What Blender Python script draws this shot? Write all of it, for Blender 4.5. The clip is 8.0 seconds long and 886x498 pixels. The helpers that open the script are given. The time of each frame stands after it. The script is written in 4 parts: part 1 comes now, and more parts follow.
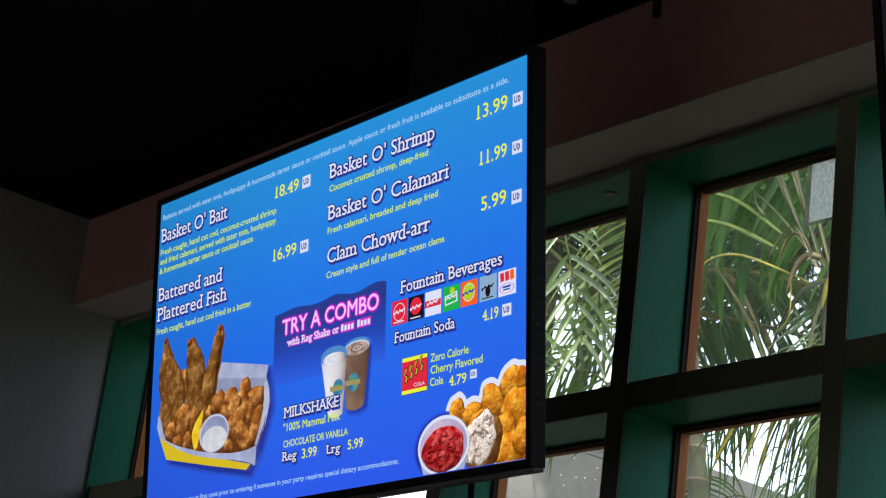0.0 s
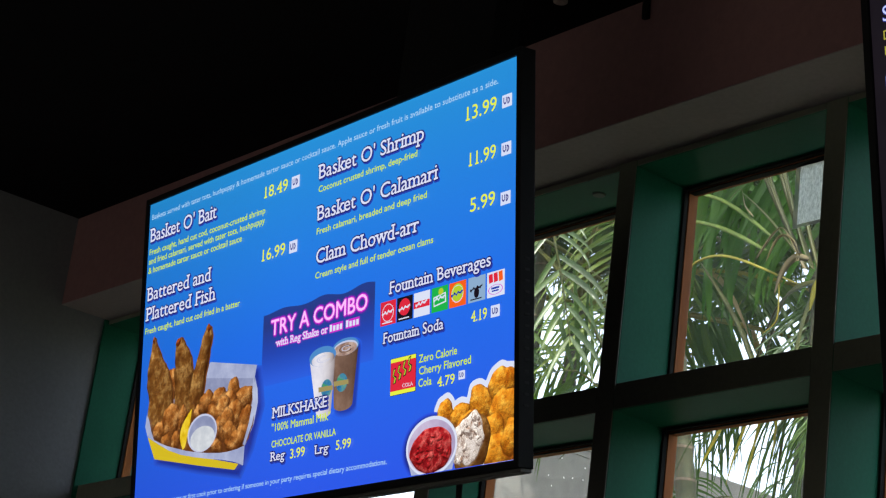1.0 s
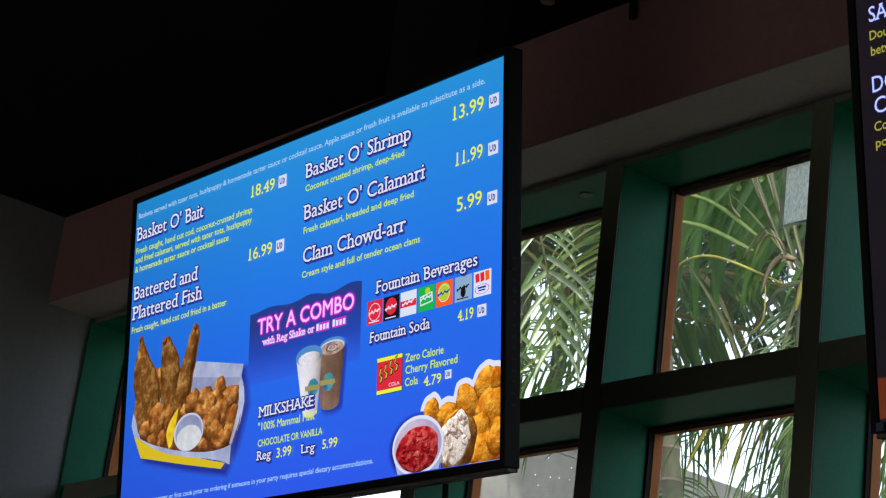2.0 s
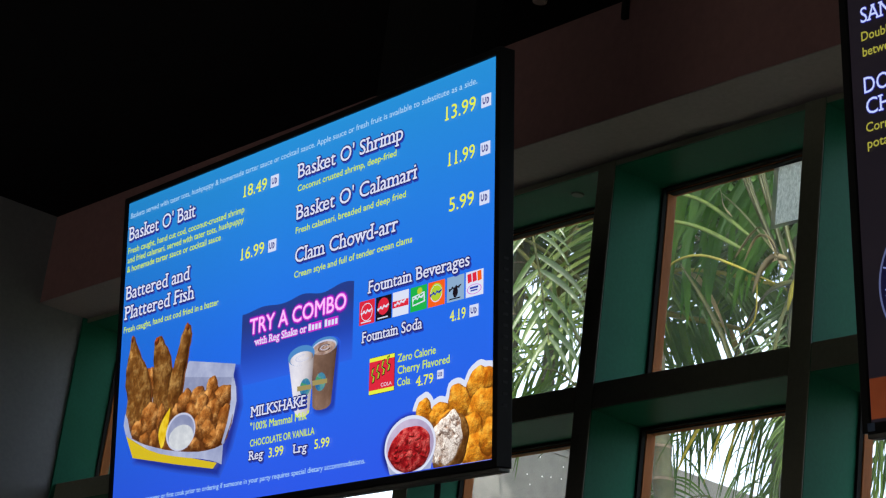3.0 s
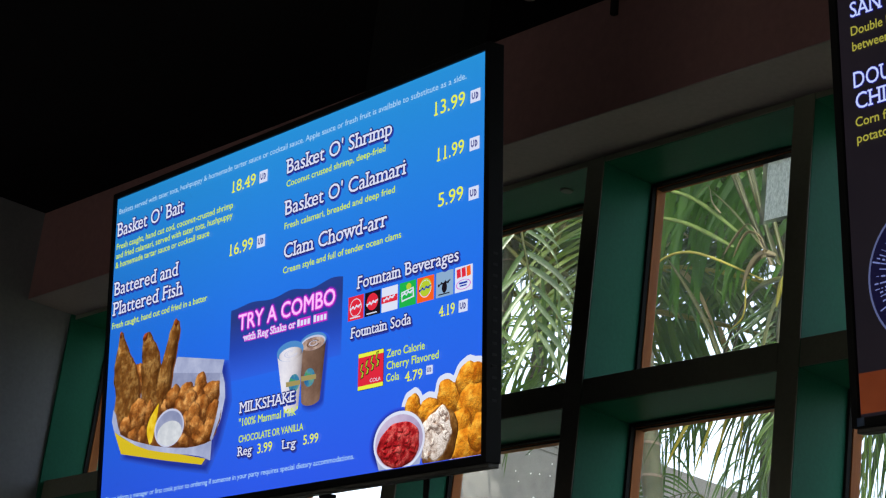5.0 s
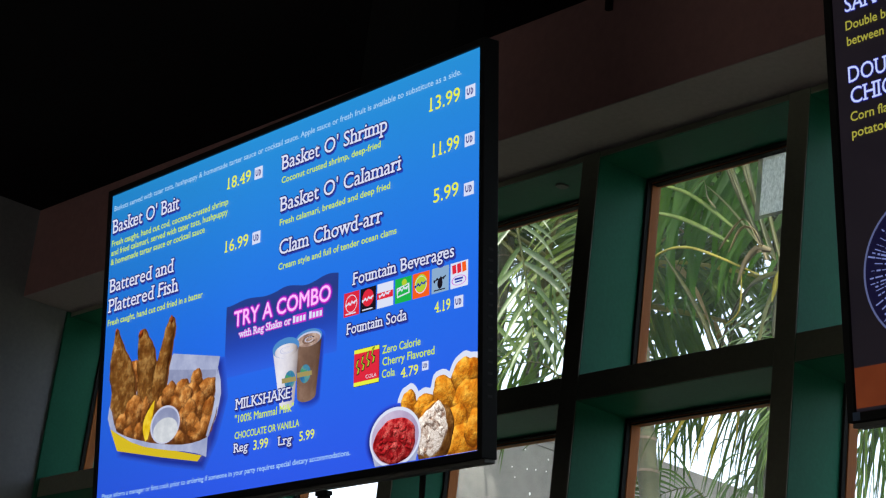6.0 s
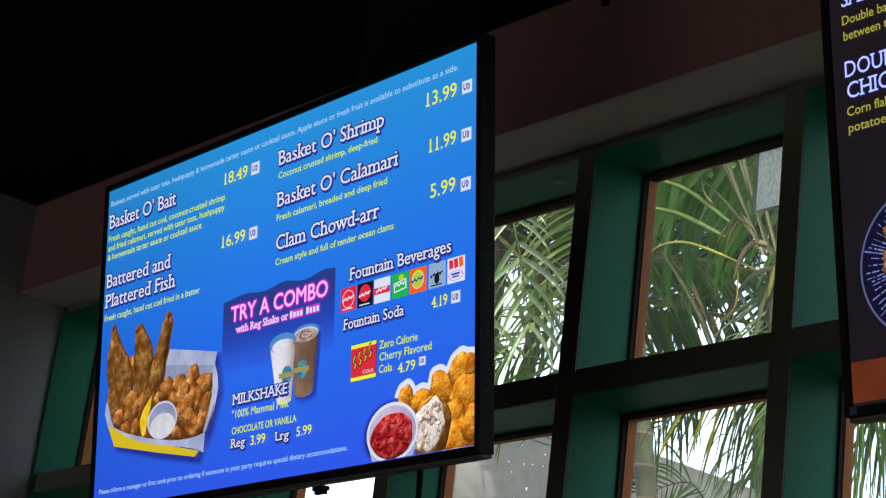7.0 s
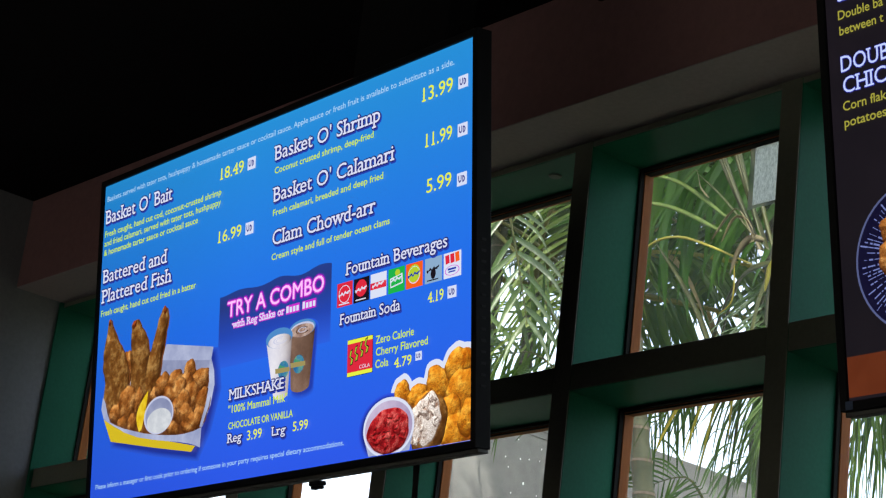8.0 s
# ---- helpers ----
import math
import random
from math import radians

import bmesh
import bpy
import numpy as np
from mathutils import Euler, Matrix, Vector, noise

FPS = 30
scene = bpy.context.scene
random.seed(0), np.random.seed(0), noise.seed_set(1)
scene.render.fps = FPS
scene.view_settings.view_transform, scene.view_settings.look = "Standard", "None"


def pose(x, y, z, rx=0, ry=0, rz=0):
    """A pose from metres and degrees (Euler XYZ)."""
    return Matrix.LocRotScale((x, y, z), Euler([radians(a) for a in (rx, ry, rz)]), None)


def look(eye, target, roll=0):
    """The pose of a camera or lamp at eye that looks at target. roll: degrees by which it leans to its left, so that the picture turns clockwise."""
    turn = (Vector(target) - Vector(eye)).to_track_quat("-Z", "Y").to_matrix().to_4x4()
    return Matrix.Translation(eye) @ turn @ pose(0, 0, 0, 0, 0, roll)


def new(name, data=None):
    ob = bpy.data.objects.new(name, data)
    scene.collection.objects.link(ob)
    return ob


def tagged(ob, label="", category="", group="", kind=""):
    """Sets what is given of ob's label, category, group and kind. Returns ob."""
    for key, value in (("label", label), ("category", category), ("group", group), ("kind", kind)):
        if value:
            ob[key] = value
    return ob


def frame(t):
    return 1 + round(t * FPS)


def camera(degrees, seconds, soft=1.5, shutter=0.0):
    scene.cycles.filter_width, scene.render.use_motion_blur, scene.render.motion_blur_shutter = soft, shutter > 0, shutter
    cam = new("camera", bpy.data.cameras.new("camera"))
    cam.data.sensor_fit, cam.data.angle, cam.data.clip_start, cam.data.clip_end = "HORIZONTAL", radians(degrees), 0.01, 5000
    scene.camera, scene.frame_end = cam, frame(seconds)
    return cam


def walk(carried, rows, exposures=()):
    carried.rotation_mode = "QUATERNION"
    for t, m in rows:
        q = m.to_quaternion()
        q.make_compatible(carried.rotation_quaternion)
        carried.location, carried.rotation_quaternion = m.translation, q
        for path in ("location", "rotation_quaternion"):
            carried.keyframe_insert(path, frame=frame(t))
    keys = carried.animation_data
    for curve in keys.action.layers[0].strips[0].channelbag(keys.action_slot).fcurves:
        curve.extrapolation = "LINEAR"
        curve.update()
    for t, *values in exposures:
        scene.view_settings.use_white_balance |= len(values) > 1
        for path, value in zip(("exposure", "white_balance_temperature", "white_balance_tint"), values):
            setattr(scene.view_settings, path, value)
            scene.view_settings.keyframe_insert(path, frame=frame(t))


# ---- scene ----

# ---- camera: held by hand, all but standing still, turning slowly to the right ----
cam = camera(25.1, 8.0, soft=1.25)
TURNS = [
    (0, -0.0050, 0.0060, 1.5490, (109.852, -6.942, 49.974)),
    (0.5, -0.0018, 0.0053, 1.5509, (109.855, -6.999, 49.857)),
    (1, -0.0009, 0.0019, 1.5502, (109.884, -7.049, 49.587)),
    (1.5, 0.0003, 0.0014, 1.5483, (109.915, -7.060, 49.357)),
    (3, 0.0032, -0.0012, 1.5505, (109.917, -6.965, 48.972)),
    (3.5, 0.0031, -0.0030, 1.5489, (109.926, -6.999, 48.850)),
    (4, 0.0002, -0.0003, 1.5501, (109.915, -6.993, 48.762)),
    (4.5, -0.0019, 0.0017, 1.5473, (109.918, -6.956, 48.695)),
    (6, -0.0027, 0.0034, 1.5478, (109.782, -6.650, 48.598)),
    (6.5, -0.0013, 0.0014, 1.5463, (109.719, -6.592, 48.569)),
    (7, -0.0019, 0.0013, 1.5473, (109.648, -6.557, 48.519)),
    (7.5, -0.0016, 0.0008, 1.5454, (109.605, -6.531, 48.474)),
    (8, -0.0008, 0.0017, 1.5468, (109.517, -6.494, 48.442)),
]
walk(cam, [(t, pose(x, y, z, *turn)) for t, x, y, z, turn in TURNS], exposures=[(0, 2.0), (8, 2.0)])
DISPLAY_POWER = 0.25

# ---- world and sun ----
SUN_EL, SUN_AZ = 60.3, 128.0
world = bpy.data.worlds.new("sky")
scene.world = world
world.use_nodes = True
wn = world.node_tree
sky = wn.nodes.new("ShaderNodeTexSky")
sky.sky_type = "NISHITA"
sky.sun_disc = False
sky.sun_elevation, sky.sun_rotation = radians(SUN_EL), radians(SUN_AZ)
sky.air_density, sky.dust_density = 1.0, 5.0
haze = wn.nodes.new("ShaderNodeHueSaturation")
haze.inputs["Saturation"].default_value, haze.inputs["Value"].default_value = 0.60, 1.6
wn.links.new(sky.outputs[0], haze.inputs["Color"])
wn.links.new(haze.outputs[0], wn.nodes["Background"].inputs[0])
wn.nodes["Background"].inputs[1].default_value = 0.15

sun = new("sun", bpy.data.lights.new("sun", "SUN"))
sun.data.energy, sun.data.angle, sun.data.color = 3.2, radians(0.6), (1.0, 0.95, 0.86)
sun_dir = Vector((-0.45, 0.35, -1.0))
sun.matrix_world = look((0, 20, 20), Vector((0, 20, 20)) + sun_dir)

# added fill lamp: stands in for daylight through an unseen doorway behind the camera
door_fill = new("added_doorway_fill", bpy.data.lights.new("added_doorway_fill", "AREA"))
door_fill.data.shape, door_fill.data.size, door_fill.data.size_y = "RECTANGLE", 9.6, 2.3
door_fill.data.energy, door_fill.data.color = 3.5, (1.0, 0.96, 0.93)
door_fill.matrix_world = look((-1.0, -5.45, 1.3), (-1.0, 0.0, 1.3))

# ---- helpers ----
def lin(r, g, b):
    return tuple((c / 255 / 12.92) if c < 10.3 else ((c / 255 + 0.055) / 1.055) ** 2.4 for c in (r, g, b)) + (1.0,)


def nodes_of(m):
    m.use_nodes = True
    return m.node_tree, m.node_tree.nodes["Principled BSDF"]


def coords(nt, scale=1.0, out="Object"):
    tc, mp = nt.nodes.new("ShaderNodeTexCoord"), nt.nodes.new("ShaderNodeMapping")
    nt.links.new(tc.outputs[out], mp.inputs[0])
    mp.inputs["Scale"].default_value = (scale, scale, scale) if not isinstance(scale, tuple) else scale
    return mp.outputs[0]


def noise_tex(nt, vec, scale, detail=4.0, rough=0.6):
    n = nt.nodes.new("ShaderNodeTexNoise")
    nt.links.new(vec, n.inputs["Vector"])
    n.inputs["Scale"].default_value, n.inputs["Detail"].default_value, n.inputs["Roughness"].default_value = scale, detail, rough
    return n.outputs["Fac"]


def ramp(nt, fac, *stops):
    r = nt.nodes.new("ShaderNodeValToRGB")
    nt.links.new(fac, r.inputs[0])
    el = r.color_ramp.elements
    while len(el) < len(stops):
        el.new(0.5)
    for e, (p, c) in zip(el, stops):
        e.position, e.color = p, c
    return r.outputs[0]


def mix(nt, fac, a, b, kind="MIX"):
    n = nt.nodes.new("ShaderNodeMix")
    n.data_type, n.blend_type = "RGBA", kind
    for i, v in ((0, fac), (6, a), (7, b)):
        if isinstance(v, bpy.types.NodeSocket):
            nt.links.new(v, n.inputs[i])
        else:
            n.inputs[i].default_value = v
    return n.outputs[2]


def bump(nt, b, fac, strength, dist=0.01):
    n = nt.nodes.new("ShaderNodeBump")
    n.inputs["Strength"].default_value, n.inputs["Distance"].default_value = strength, dist
    nt.links.new(fac, n.inputs["Height"])
    nt.links.new(n.outputs[0], b.inputs["Normal"])


def surface(name, dark, light, rough=0.6, grain=60.0, stain=2.0, relief=0.15, metal=0.0, stretch=(1, 1, 1), spec=0.5):
    """A painted, plastered, wooden or metal surface: broad stains, fine grain, slight relief."""
    m = bpy.data.materials.new(name)
    nt, b = nodes_of(m)
    v = coords(nt, tuple(stretch))
    big, fine = noise_tex(nt, v, stain, 5), noise_tex(nt, v, grain, 3)
    col = ramp(nt, big, (0.3, (*dark, 1)), (0.7, (*light, 1)))
    col = mix(nt, 0.18, col, ramp(nt, fine, (0.3, (*[c * 0.6 for c in dark], 1)), (0.7, (*[min(1, c * 1.25) for c in light], 1))))
    nt.links.new(col, b.inputs["Base Color"])
    nt.links.new(ramp(nt, big, (0.2, (rough * 0.85,) * 3 + (1,)), (0.8, (min(1, rough * 1.15),) * 3 + (1,))), b.inputs["Roughness"])
    b.inputs["Metallic"].default_value = metal
    b.inputs["Specular IOR Level"].default_value = spec
    bump(nt, b, fine, relief, 0.003)
    return m


def glow(name, rgb, power=1.0):
    """A lit part of a display's picture, behind its satin front."""
    m = bpy.data.materials.new(name)
    nt, b = nodes_of(m)
    b.inputs["Base Color"].default_value = (0.004, 0.004, 0.005, 1)
    b.inputs["Roughness"].default_value = 0.35
    b.inputs["Specular IOR Level"].default_value = 0.25
    b.inputs["Emission Strength"].default_value = power * DISPLAY_POWER
    b.inputs["Emission Color"].default_value = lin(*rgb)
    return m


def math_node(nt, op, a, b=0.0):
    n = nt.nodes.new("ShaderNodeMath")
    n.operation = op
    for i, v in ((0, a), (1, b)):
        if isinstance(v, bpy.types.NodeSocket):
            nt.links.new(v, n.inputs[i])
        else:
            n.inputs[i].default_value = v
    return n.outputs[0]


def glow_food(name, deep, mid, high, scale=40.0, form="dome", crust=0.25, depth=0.03):
    """Food in a photograph on a display: mottled, and lit in the photograph from the upper left. form: dome (its mesh says how round it is), tube or flat."""
    m = glow(name, mid)
    nt, b = m.node_tree, m.node_tree.nodes["Principled BSDF"]
    v = coords(nt)
    n = noise_tex(nt, v, scale, 8, 0.7)
    col = ramp(nt, n, (0.36, lin(*deep)), (0.5, lin(*mid)), (0.64, lin(*high)))
    if form != "flat":
        if form == "tube":
            mp, tc = nt.nodes.new("ShaderNodeMapping"), nt.nodes.new("ShaderNodeTexCoord")
            mp.inputs["Location"].default_value, mp.inputs["Scale"].default_value = (-1, 0, 0), (2, 0, 0)
            nt.links.new(tc.outputs["Generated"], mp.inputs[0])
            ln = nt.nodes.new("ShaderNodeVectorMath")
            ln.operation = "LENGTH"
            nt.links.new(mp.outputs[0], ln.inputs[0])
            d2 = math_node(nt, "POWER", ln.outputs["Value"], 2.0)
            swell = math_node(nt, "POWER", math_node(nt, "MAXIMUM", math_node(nt, "SUBTRACT", 1.02, d2), 0.02), 0.5)
        else:
            at = nt.nodes.new("ShaderNodeAttribute")
            at.attribute_name = "round"
            swell = at.outputs["Fac"]
        height = math_node(nt, "ADD", swell, math_node(nt, "MULTIPLY", n, crust))
        bp = nt.nodes.new("ShaderNodeBump")
        bp.inputs["Strength"].default_value, bp.inputs["Distance"].default_value = 1.0, depth
        nt.links.new(height, bp.inputs["Height"])
        dt = nt.nodes.new("ShaderNodeVectorMath")
        dt.operation = "DOT_PRODUCT"
        nt.links.new(bp.outputs[0], dt.inputs[0])
        dt.inputs[1].default_value = Vector((-0.30, -0.75, 0.58)).normalized()
        col = mix(nt, 1.0, col, ramp(nt, dt.outputs["Value"], (0.0, (0.22, 0.15, 0.12, 1)), (0.45, (0.62, 0.55, 0.50, 1)), (0.75, (1.08, 1.04, 1.0, 1)), (1.0, (1.75, 1.6, 1.4, 1))), "MULTIPLY")
    nt.links.new(col, b.inputs["Emission Color"])
    return m


def empty(name, m=Matrix.Identity(4)):
    ob = new(name)
    ob.matrix_world = m
    ob.empty_display_size = 0.1
    return ob


def finish(bm, smooth=False):
    ys = [v.co.y for v in bm.verts]
    if max(ys) - min(ys) < 1e-6:
        for f in bm.faces:
            f.normal_update()
            if f.normal.y > 0:
                f.normal_flip()
    else:
        bmesh.ops.recalc_face_normals(bm, faces=bm.faces)
    me = bpy.data.meshes.new("m")
    bm.to_mesh(me)
    bm.free()
    if smooth:
        for p in me.polygons:
            p.use_smooth = True
    return me


def part(name, bm, material, parent=None, label="", smooth=False):
    me = finish(bm, smooth) if isinstance(bm, bmesh.types.BMesh) else bm
    me.name = name
    if not me.materials:
        me.materials.append(material)
    ob = new(name, me)
    ob.parent = parent
    if label:
        tagged(ob, label)
    return ob


def box(x0, x1, y0, y1, z0, z1, bev=0.0, bm=None):
    fresh = bm is None
    bm = bmesh.new() if fresh else bm
    r = bmesh.ops.create_cube(bm, size=1.0)
    for v in r["verts"]:
        v.co = Vector(((x0 + x1) / 2 + v.co.x * (x1 - x0), (y0 + y1) / 2 + v.co.y * (y1 - y0), (z0 + z1) / 2 + v.co.z * (z1 - z0)))
    if bev:
        ed = list({e for v in r["verts"] for e in v.link_edges})
        bmesh.ops.bevel(bm, geom=ed, offset=bev, segments=2, affect="EDGES", profile=0.6)
    return bm


def cyl(r, z0, z1, n=24, bm=None, r2=None):
    bm = bm or bmesh.new()
    bmesh.ops.create_cone(bm, cap_ends=True, segments=n, radius1=r, radius2=r if r2 is None else r2, depth=z1 - z0, matrix=Matrix.Translation((0, 0, (z0 + z1) / 2)))
    return bm


def tube(points, radius, n=8):
    """A round bar along a smooth line of points."""
    bm, rings = bmesh.new(), []
    pts = [Vector(p) for p in points]
    for i, p in enumerate(pts):
        d = (pts[min(i + 1, len(pts) - 1)] - pts[max(i - 1, 0)]).normalized()
        a = d.orthogonal().normalized()
        b = d.cross(a)
        rr = radius(i / (len(pts) - 1)) if callable(radius) else radius
        rings.append([bm.verts.new(p + rr * (math.cos(k * math.tau / n) * a + math.sin(k * math.tau / n) * b)) for k in range(n)])
    for r0, r1 in zip(rings, rings[1:]):
        off = min(range(n), key=lambda s: (r1[s].co - r0[0].co).length)
        for k in range(n):
            bm.faces.new((r0[k], r0[(k + 1) % n], r1[(k + 1 + off) % n], r1[(k + off) % n]))
    bm.faces.new(rings[0][::-1]), bm.faces.new(rings[-1])
    return bm


# ---- materials ----
M_GREEN = surface("green_paint", (0.008, 0.074, 0.046), (0.012, 0.090, 0.057), rough=0.42, grain=90, stain=3, relief=0.06, spec=0.03)
M_FACE = surface("olive_brown_trim", (0.078, 0.084, 0.064), (0.112, 0.114, 0.086), rough=0.45, grain=80, stain=2.5, relief=0.1, spec=0.4)
M_BROWN = surface("red_brown_paint", (0.148, 0.073, 0.078), (0.195, 0.098, 0.104), rough=0.8, grain=45, stain=1.2, relief=0.2)
M_SOFFIT = surface("beige_paint", (0.175, 0.143, 0.160), (0.220, 0.178, 0.198), rough=0.75, grain=60, stain=1.5)
M_GREY = surface("grey_wall_paint", (0.10, 0.104, 0.118), (0.13, 0.134, 0.148), rough=0.8, grain=70, stain=0.9, relief=0.2)
M_BLACKCEIL = surface("black_ceiling_paint", (0.003, 0.0025, 0.004), (0.006, 0.005, 0.007), rough=0.95, spec=0.1, grain=30, stain=1.0, relief=0.3)
M_FLOOR = surface("floor_tile_glaze", (0.18, 0.13, 0.10), (0.26, 0.19, 0.15), rough=0.4, grain=30, stain=1.0)
M_WOOD = surface("orange_wood", (0.165, 0.054, 0.015), (0.235, 0.086, 0.027), rough=0.6, spec=0.06, grain=50, stain=6, relief=0.25, stretch=(6, 6, 0.6))
M_GASKET = surface("black_rubber", (0.008, 0.008, 0.008), (0.014, 0.014, 0.014), rough=0.8, spec=0.06)
M_BEZEL = surface("black_display_plastic", (0.005, 0.005, 0.006), (0.008, 0.008, 0.009), rough=0.45, grain=200, stain=5, relief=0.03, spec=0.08)
M_METAL = surface("black_steel", (0.004, 0.004, 0.005), (0.007, 0.007, 0.008), rough=0.8, spec=0.08)
M_CATCH = surface("dull_catch_metal", (0.05, 0.07, 0.06), (0.08, 0.10, 0.09), rough=0.6, spec=0.2, grain=120)
M_TRIM = surface("grey_metal_trim", (0.045, 0.044, 0.042), (0.075, 0.073, 0.07), rough=0.5, metal=0.3, grain=120)
M_LAMP = surface("cream_lamp_glass", (0.30, 0.24, 0.20), (0.40, 0.32, 0.27), rough=0.5)
M_PAPER = surface("white_frosted_paper", (0.45, 0.47, 0.46), (0.88, 0.90, 0.88), rough=0.7, grain=260, stain=60, relief=0.3)
M_CONCRETE = surface("grey_concrete", (0.095, 0.092, 0.086), (0.19, 0.184, 0.174), rough=0.85, grain=14, stain=1.6, relief=0.4)
M_SOIL = surface("garden_soil", (0.035, 0.032, 0.022), (0.065, 0.075, 0.035), rough=0.95, grain=12, stain=0.5)
M_TRUNK = surface("palm_trunk_bark", (0.024, 0.027, 0.013), (0.052, 0.053, 0.030), rough=0.8, spec=0.15, grain=30, stain=6, relief=0.4)
M_RING = surface("palm_trunk_ring", (0.06, 0.042, 0.026), (0.10, 0.07, 0.045), rough=0.8, grain=40, stain=8)
M_SPECK = surface("white_specks", (0.75, 0.75, 0.73), (0.85, 0.85, 0.83), rough=0.8)


def leaf_material(name, dark, light, trans, rough=0.45, spec=0.22):
    m = bpy.data.materials.new(name)
    nt, b = nodes_of(m)
    v = coords(nt)
    info, geo = nt.nodes.new("ShaderNodeObjectInfo"), nt.nodes.new("ShaderNodeNewGeometry")
    n = noise_tex(nt, v, 3.0, 4)
    col = ramp(nt, n, (0.3, (*dark, 1)), (0.7, (*light, 1)))
    var = ramp(nt, geo.outputs["Random Per Island"], (0.0, (0.7, 0.75, 0.7, 1)), (0.7, (1.05, 1.05, 1.0, 1)), (1.0, (1.35, 1.25, 0.95, 1)))
    col = mix(nt, 1.0, col, var, "MULTIPLY")
    col = mix(nt, 1.0, col, ramp(nt, info.outputs["Random"], (0.0, (0.75, 0.8, 0.8, 1)), (1.0, (1.2, 1.15, 0.95, 1))), "MULTIPLY")
    nt.links.new(col, b.inputs["Base Color"])
    b.inputs["Roughness"].default_value, b.inputs["Specular IOR Level"].default_value = rough, spec
    t = nt.nodes.new("ShaderNodeBsdfTranslucent")
    nt.links.new(mix(nt, 1.0, col, (*trans, 1), "MULTIPLY"), t.inputs[0])
    s = nt.nodes.new("ShaderNodeMixShader")
    s.inputs[0].default_value = 0.45
    nt.links.new(b.outputs[0], s.inputs[1]), nt.links.new(t.outputs[0], s.inputs[2])
    nt.links.new(s.outputs[0], nt.nodes["Material Output"].inputs[0])
    return m


nt = M_PAPER.node_tree
tl, ms = nt.nodes.new("ShaderNodeBsdfTranslucent"), nt.nodes.new("ShaderNodeMixShader")
nt.links.new(ramp(nt, noise_tex(nt, coords(nt, (1.0, 1.0, 0.35)), 220.0, 5, 0.75), (0.35, (0.45, 0.48, 0.46, 1)), (0.6, (0.95, 0.97, 0.95, 1))), tl.inputs[0])
ms.inputs[0].default_value = 0.75
nt.links.new(nt.nodes["Principled BSDF"].outputs[0], ms.inputs[1]), nt.links.new(tl.outputs[0], ms.inputs[2])
nt.links.new(ms.outputs[0], nt.nodes["Material Output"].inputs[0])
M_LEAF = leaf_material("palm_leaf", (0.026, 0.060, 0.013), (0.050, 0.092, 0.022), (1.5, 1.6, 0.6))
# the same leaf again, darker: garden shade is put into its colour
M_LEAF_SHADED = leaf_material("shaded_palm_leaf", (0.022, 0.048, 0.014), (0.042, 0.078, 0.024), (1.35, 1.45, 0.65))
M_DRY = leaf_material("dry_palm_leaf", (0.12, 0.095, 0.055), (0.23, 0.185, 0.11), (1.0, 0.95, 0.75))
M_STALK = leaf_material("yellow_palm_stalk", (0.10, 0.105, 0.024), (0.18, 0.17, 0.042), (1.0, 1.0, 0.5))

M_GLASS = bpy.data.materials.new("window_glass")
nt, b = nodes_of(M_GLASS)
tr, gl, ms = nt.nodes.new("ShaderNodeBsdfTransparent"), nt.nodes.new("ShaderNodeBsdfGlossy"), nt.nodes.new("ShaderNodeMixShader")
ms.inputs[0].default_value = 0.05
tr.inputs[0].default_value = (0.93, 0.95, 0.94, 1)
gl.inputs["Roughness"].default_value = 0.02
nt.links.new(tr.outputs[0], ms.inputs[1]), nt.links.new(gl.outputs[0], ms.inputs[2])
# a thin film of dust on the panes
tl, md = nt.nodes.new("ShaderNodeBsdfTranslucent"), nt.nodes.new("ShaderNodeMixShader")
tl.inputs[0].default_value = (0.85, 0.88, 0.86, 1)
dust = ramp(nt, noise_tex(nt, coords(nt), 5.0, 6, 0.7), (0.35, (0.006,) * 3 + (1,)), (0.8, (0.030,) * 3 + (1,)))
nt.links.new(dust, md.inputs[0]), nt.links.new(ms.outputs[0], md.inputs[1]), nt.links.new(tl.outputs[0], md.inputs[2])
nt.links.new(md.outputs[0], nt.nodes["Material Output"].inputs[0])

# ---- the room ----
X0, X1, Y0, YB, YF, YG = -6.51, 4.5, -5.5, 3.30, 3.50, 3.692
ZC, ZS = 4.05, 3.70


def setting(name, bm, material, label, category):
    return tagged(part(name, bm, material), label, category, kind="structure")


setting("floor", box(X0 - 0.2, X1 + 0.2, Y0 - 0.2, 3.9, -0.15, 0), M_FLOOR, "brown glazed tile floor of the eating hall", "floor")
setting("ceiling", box(X0 - 0.2, X1 + 0.2, Y0 - 0.2, 3.9, ZC, ZC + 0.2), M_BLACKCEIL, "matt black painted ceiling over the hall", "ceiling")
# eave added out of view, to hold back light from the upper sky
setting("roof_eave", box(X0 - 1.2, X1 + 0.6, 3.91, 4.18, 4.22, 4.40, 0.01), M_SOFFIT, "unseen pale eave added to block sky light above the windows", "eave")
setting("wall_west", box(X0 - 0.2, X0, Y0 - 0.2, 3.9, 0, ZC - 0.002), M_GREY, "plain grey painted end wall beside the windows", "wall")
setting("wall_east", box(X1, X1 + 0.2, Y0 - 0.2, 3.9, 0, ZC - 0.002), M_GREY, "plain grey painted wall", "wall")
# unseen wall; its wide opening is added for the fill lamp
bm = box(X0 + 0.002, -5.9, Y0 - 0.2, Y0, 0, ZC - 0.004)
box(3.9, X1 - 0.002, Y0 - 0.2, Y0, 0, ZC - 0.004, bm=bm)
box(-5.9, 3.9, Y0 - 0.2, Y0, 2.5, ZC - 0.004, bm=bm)
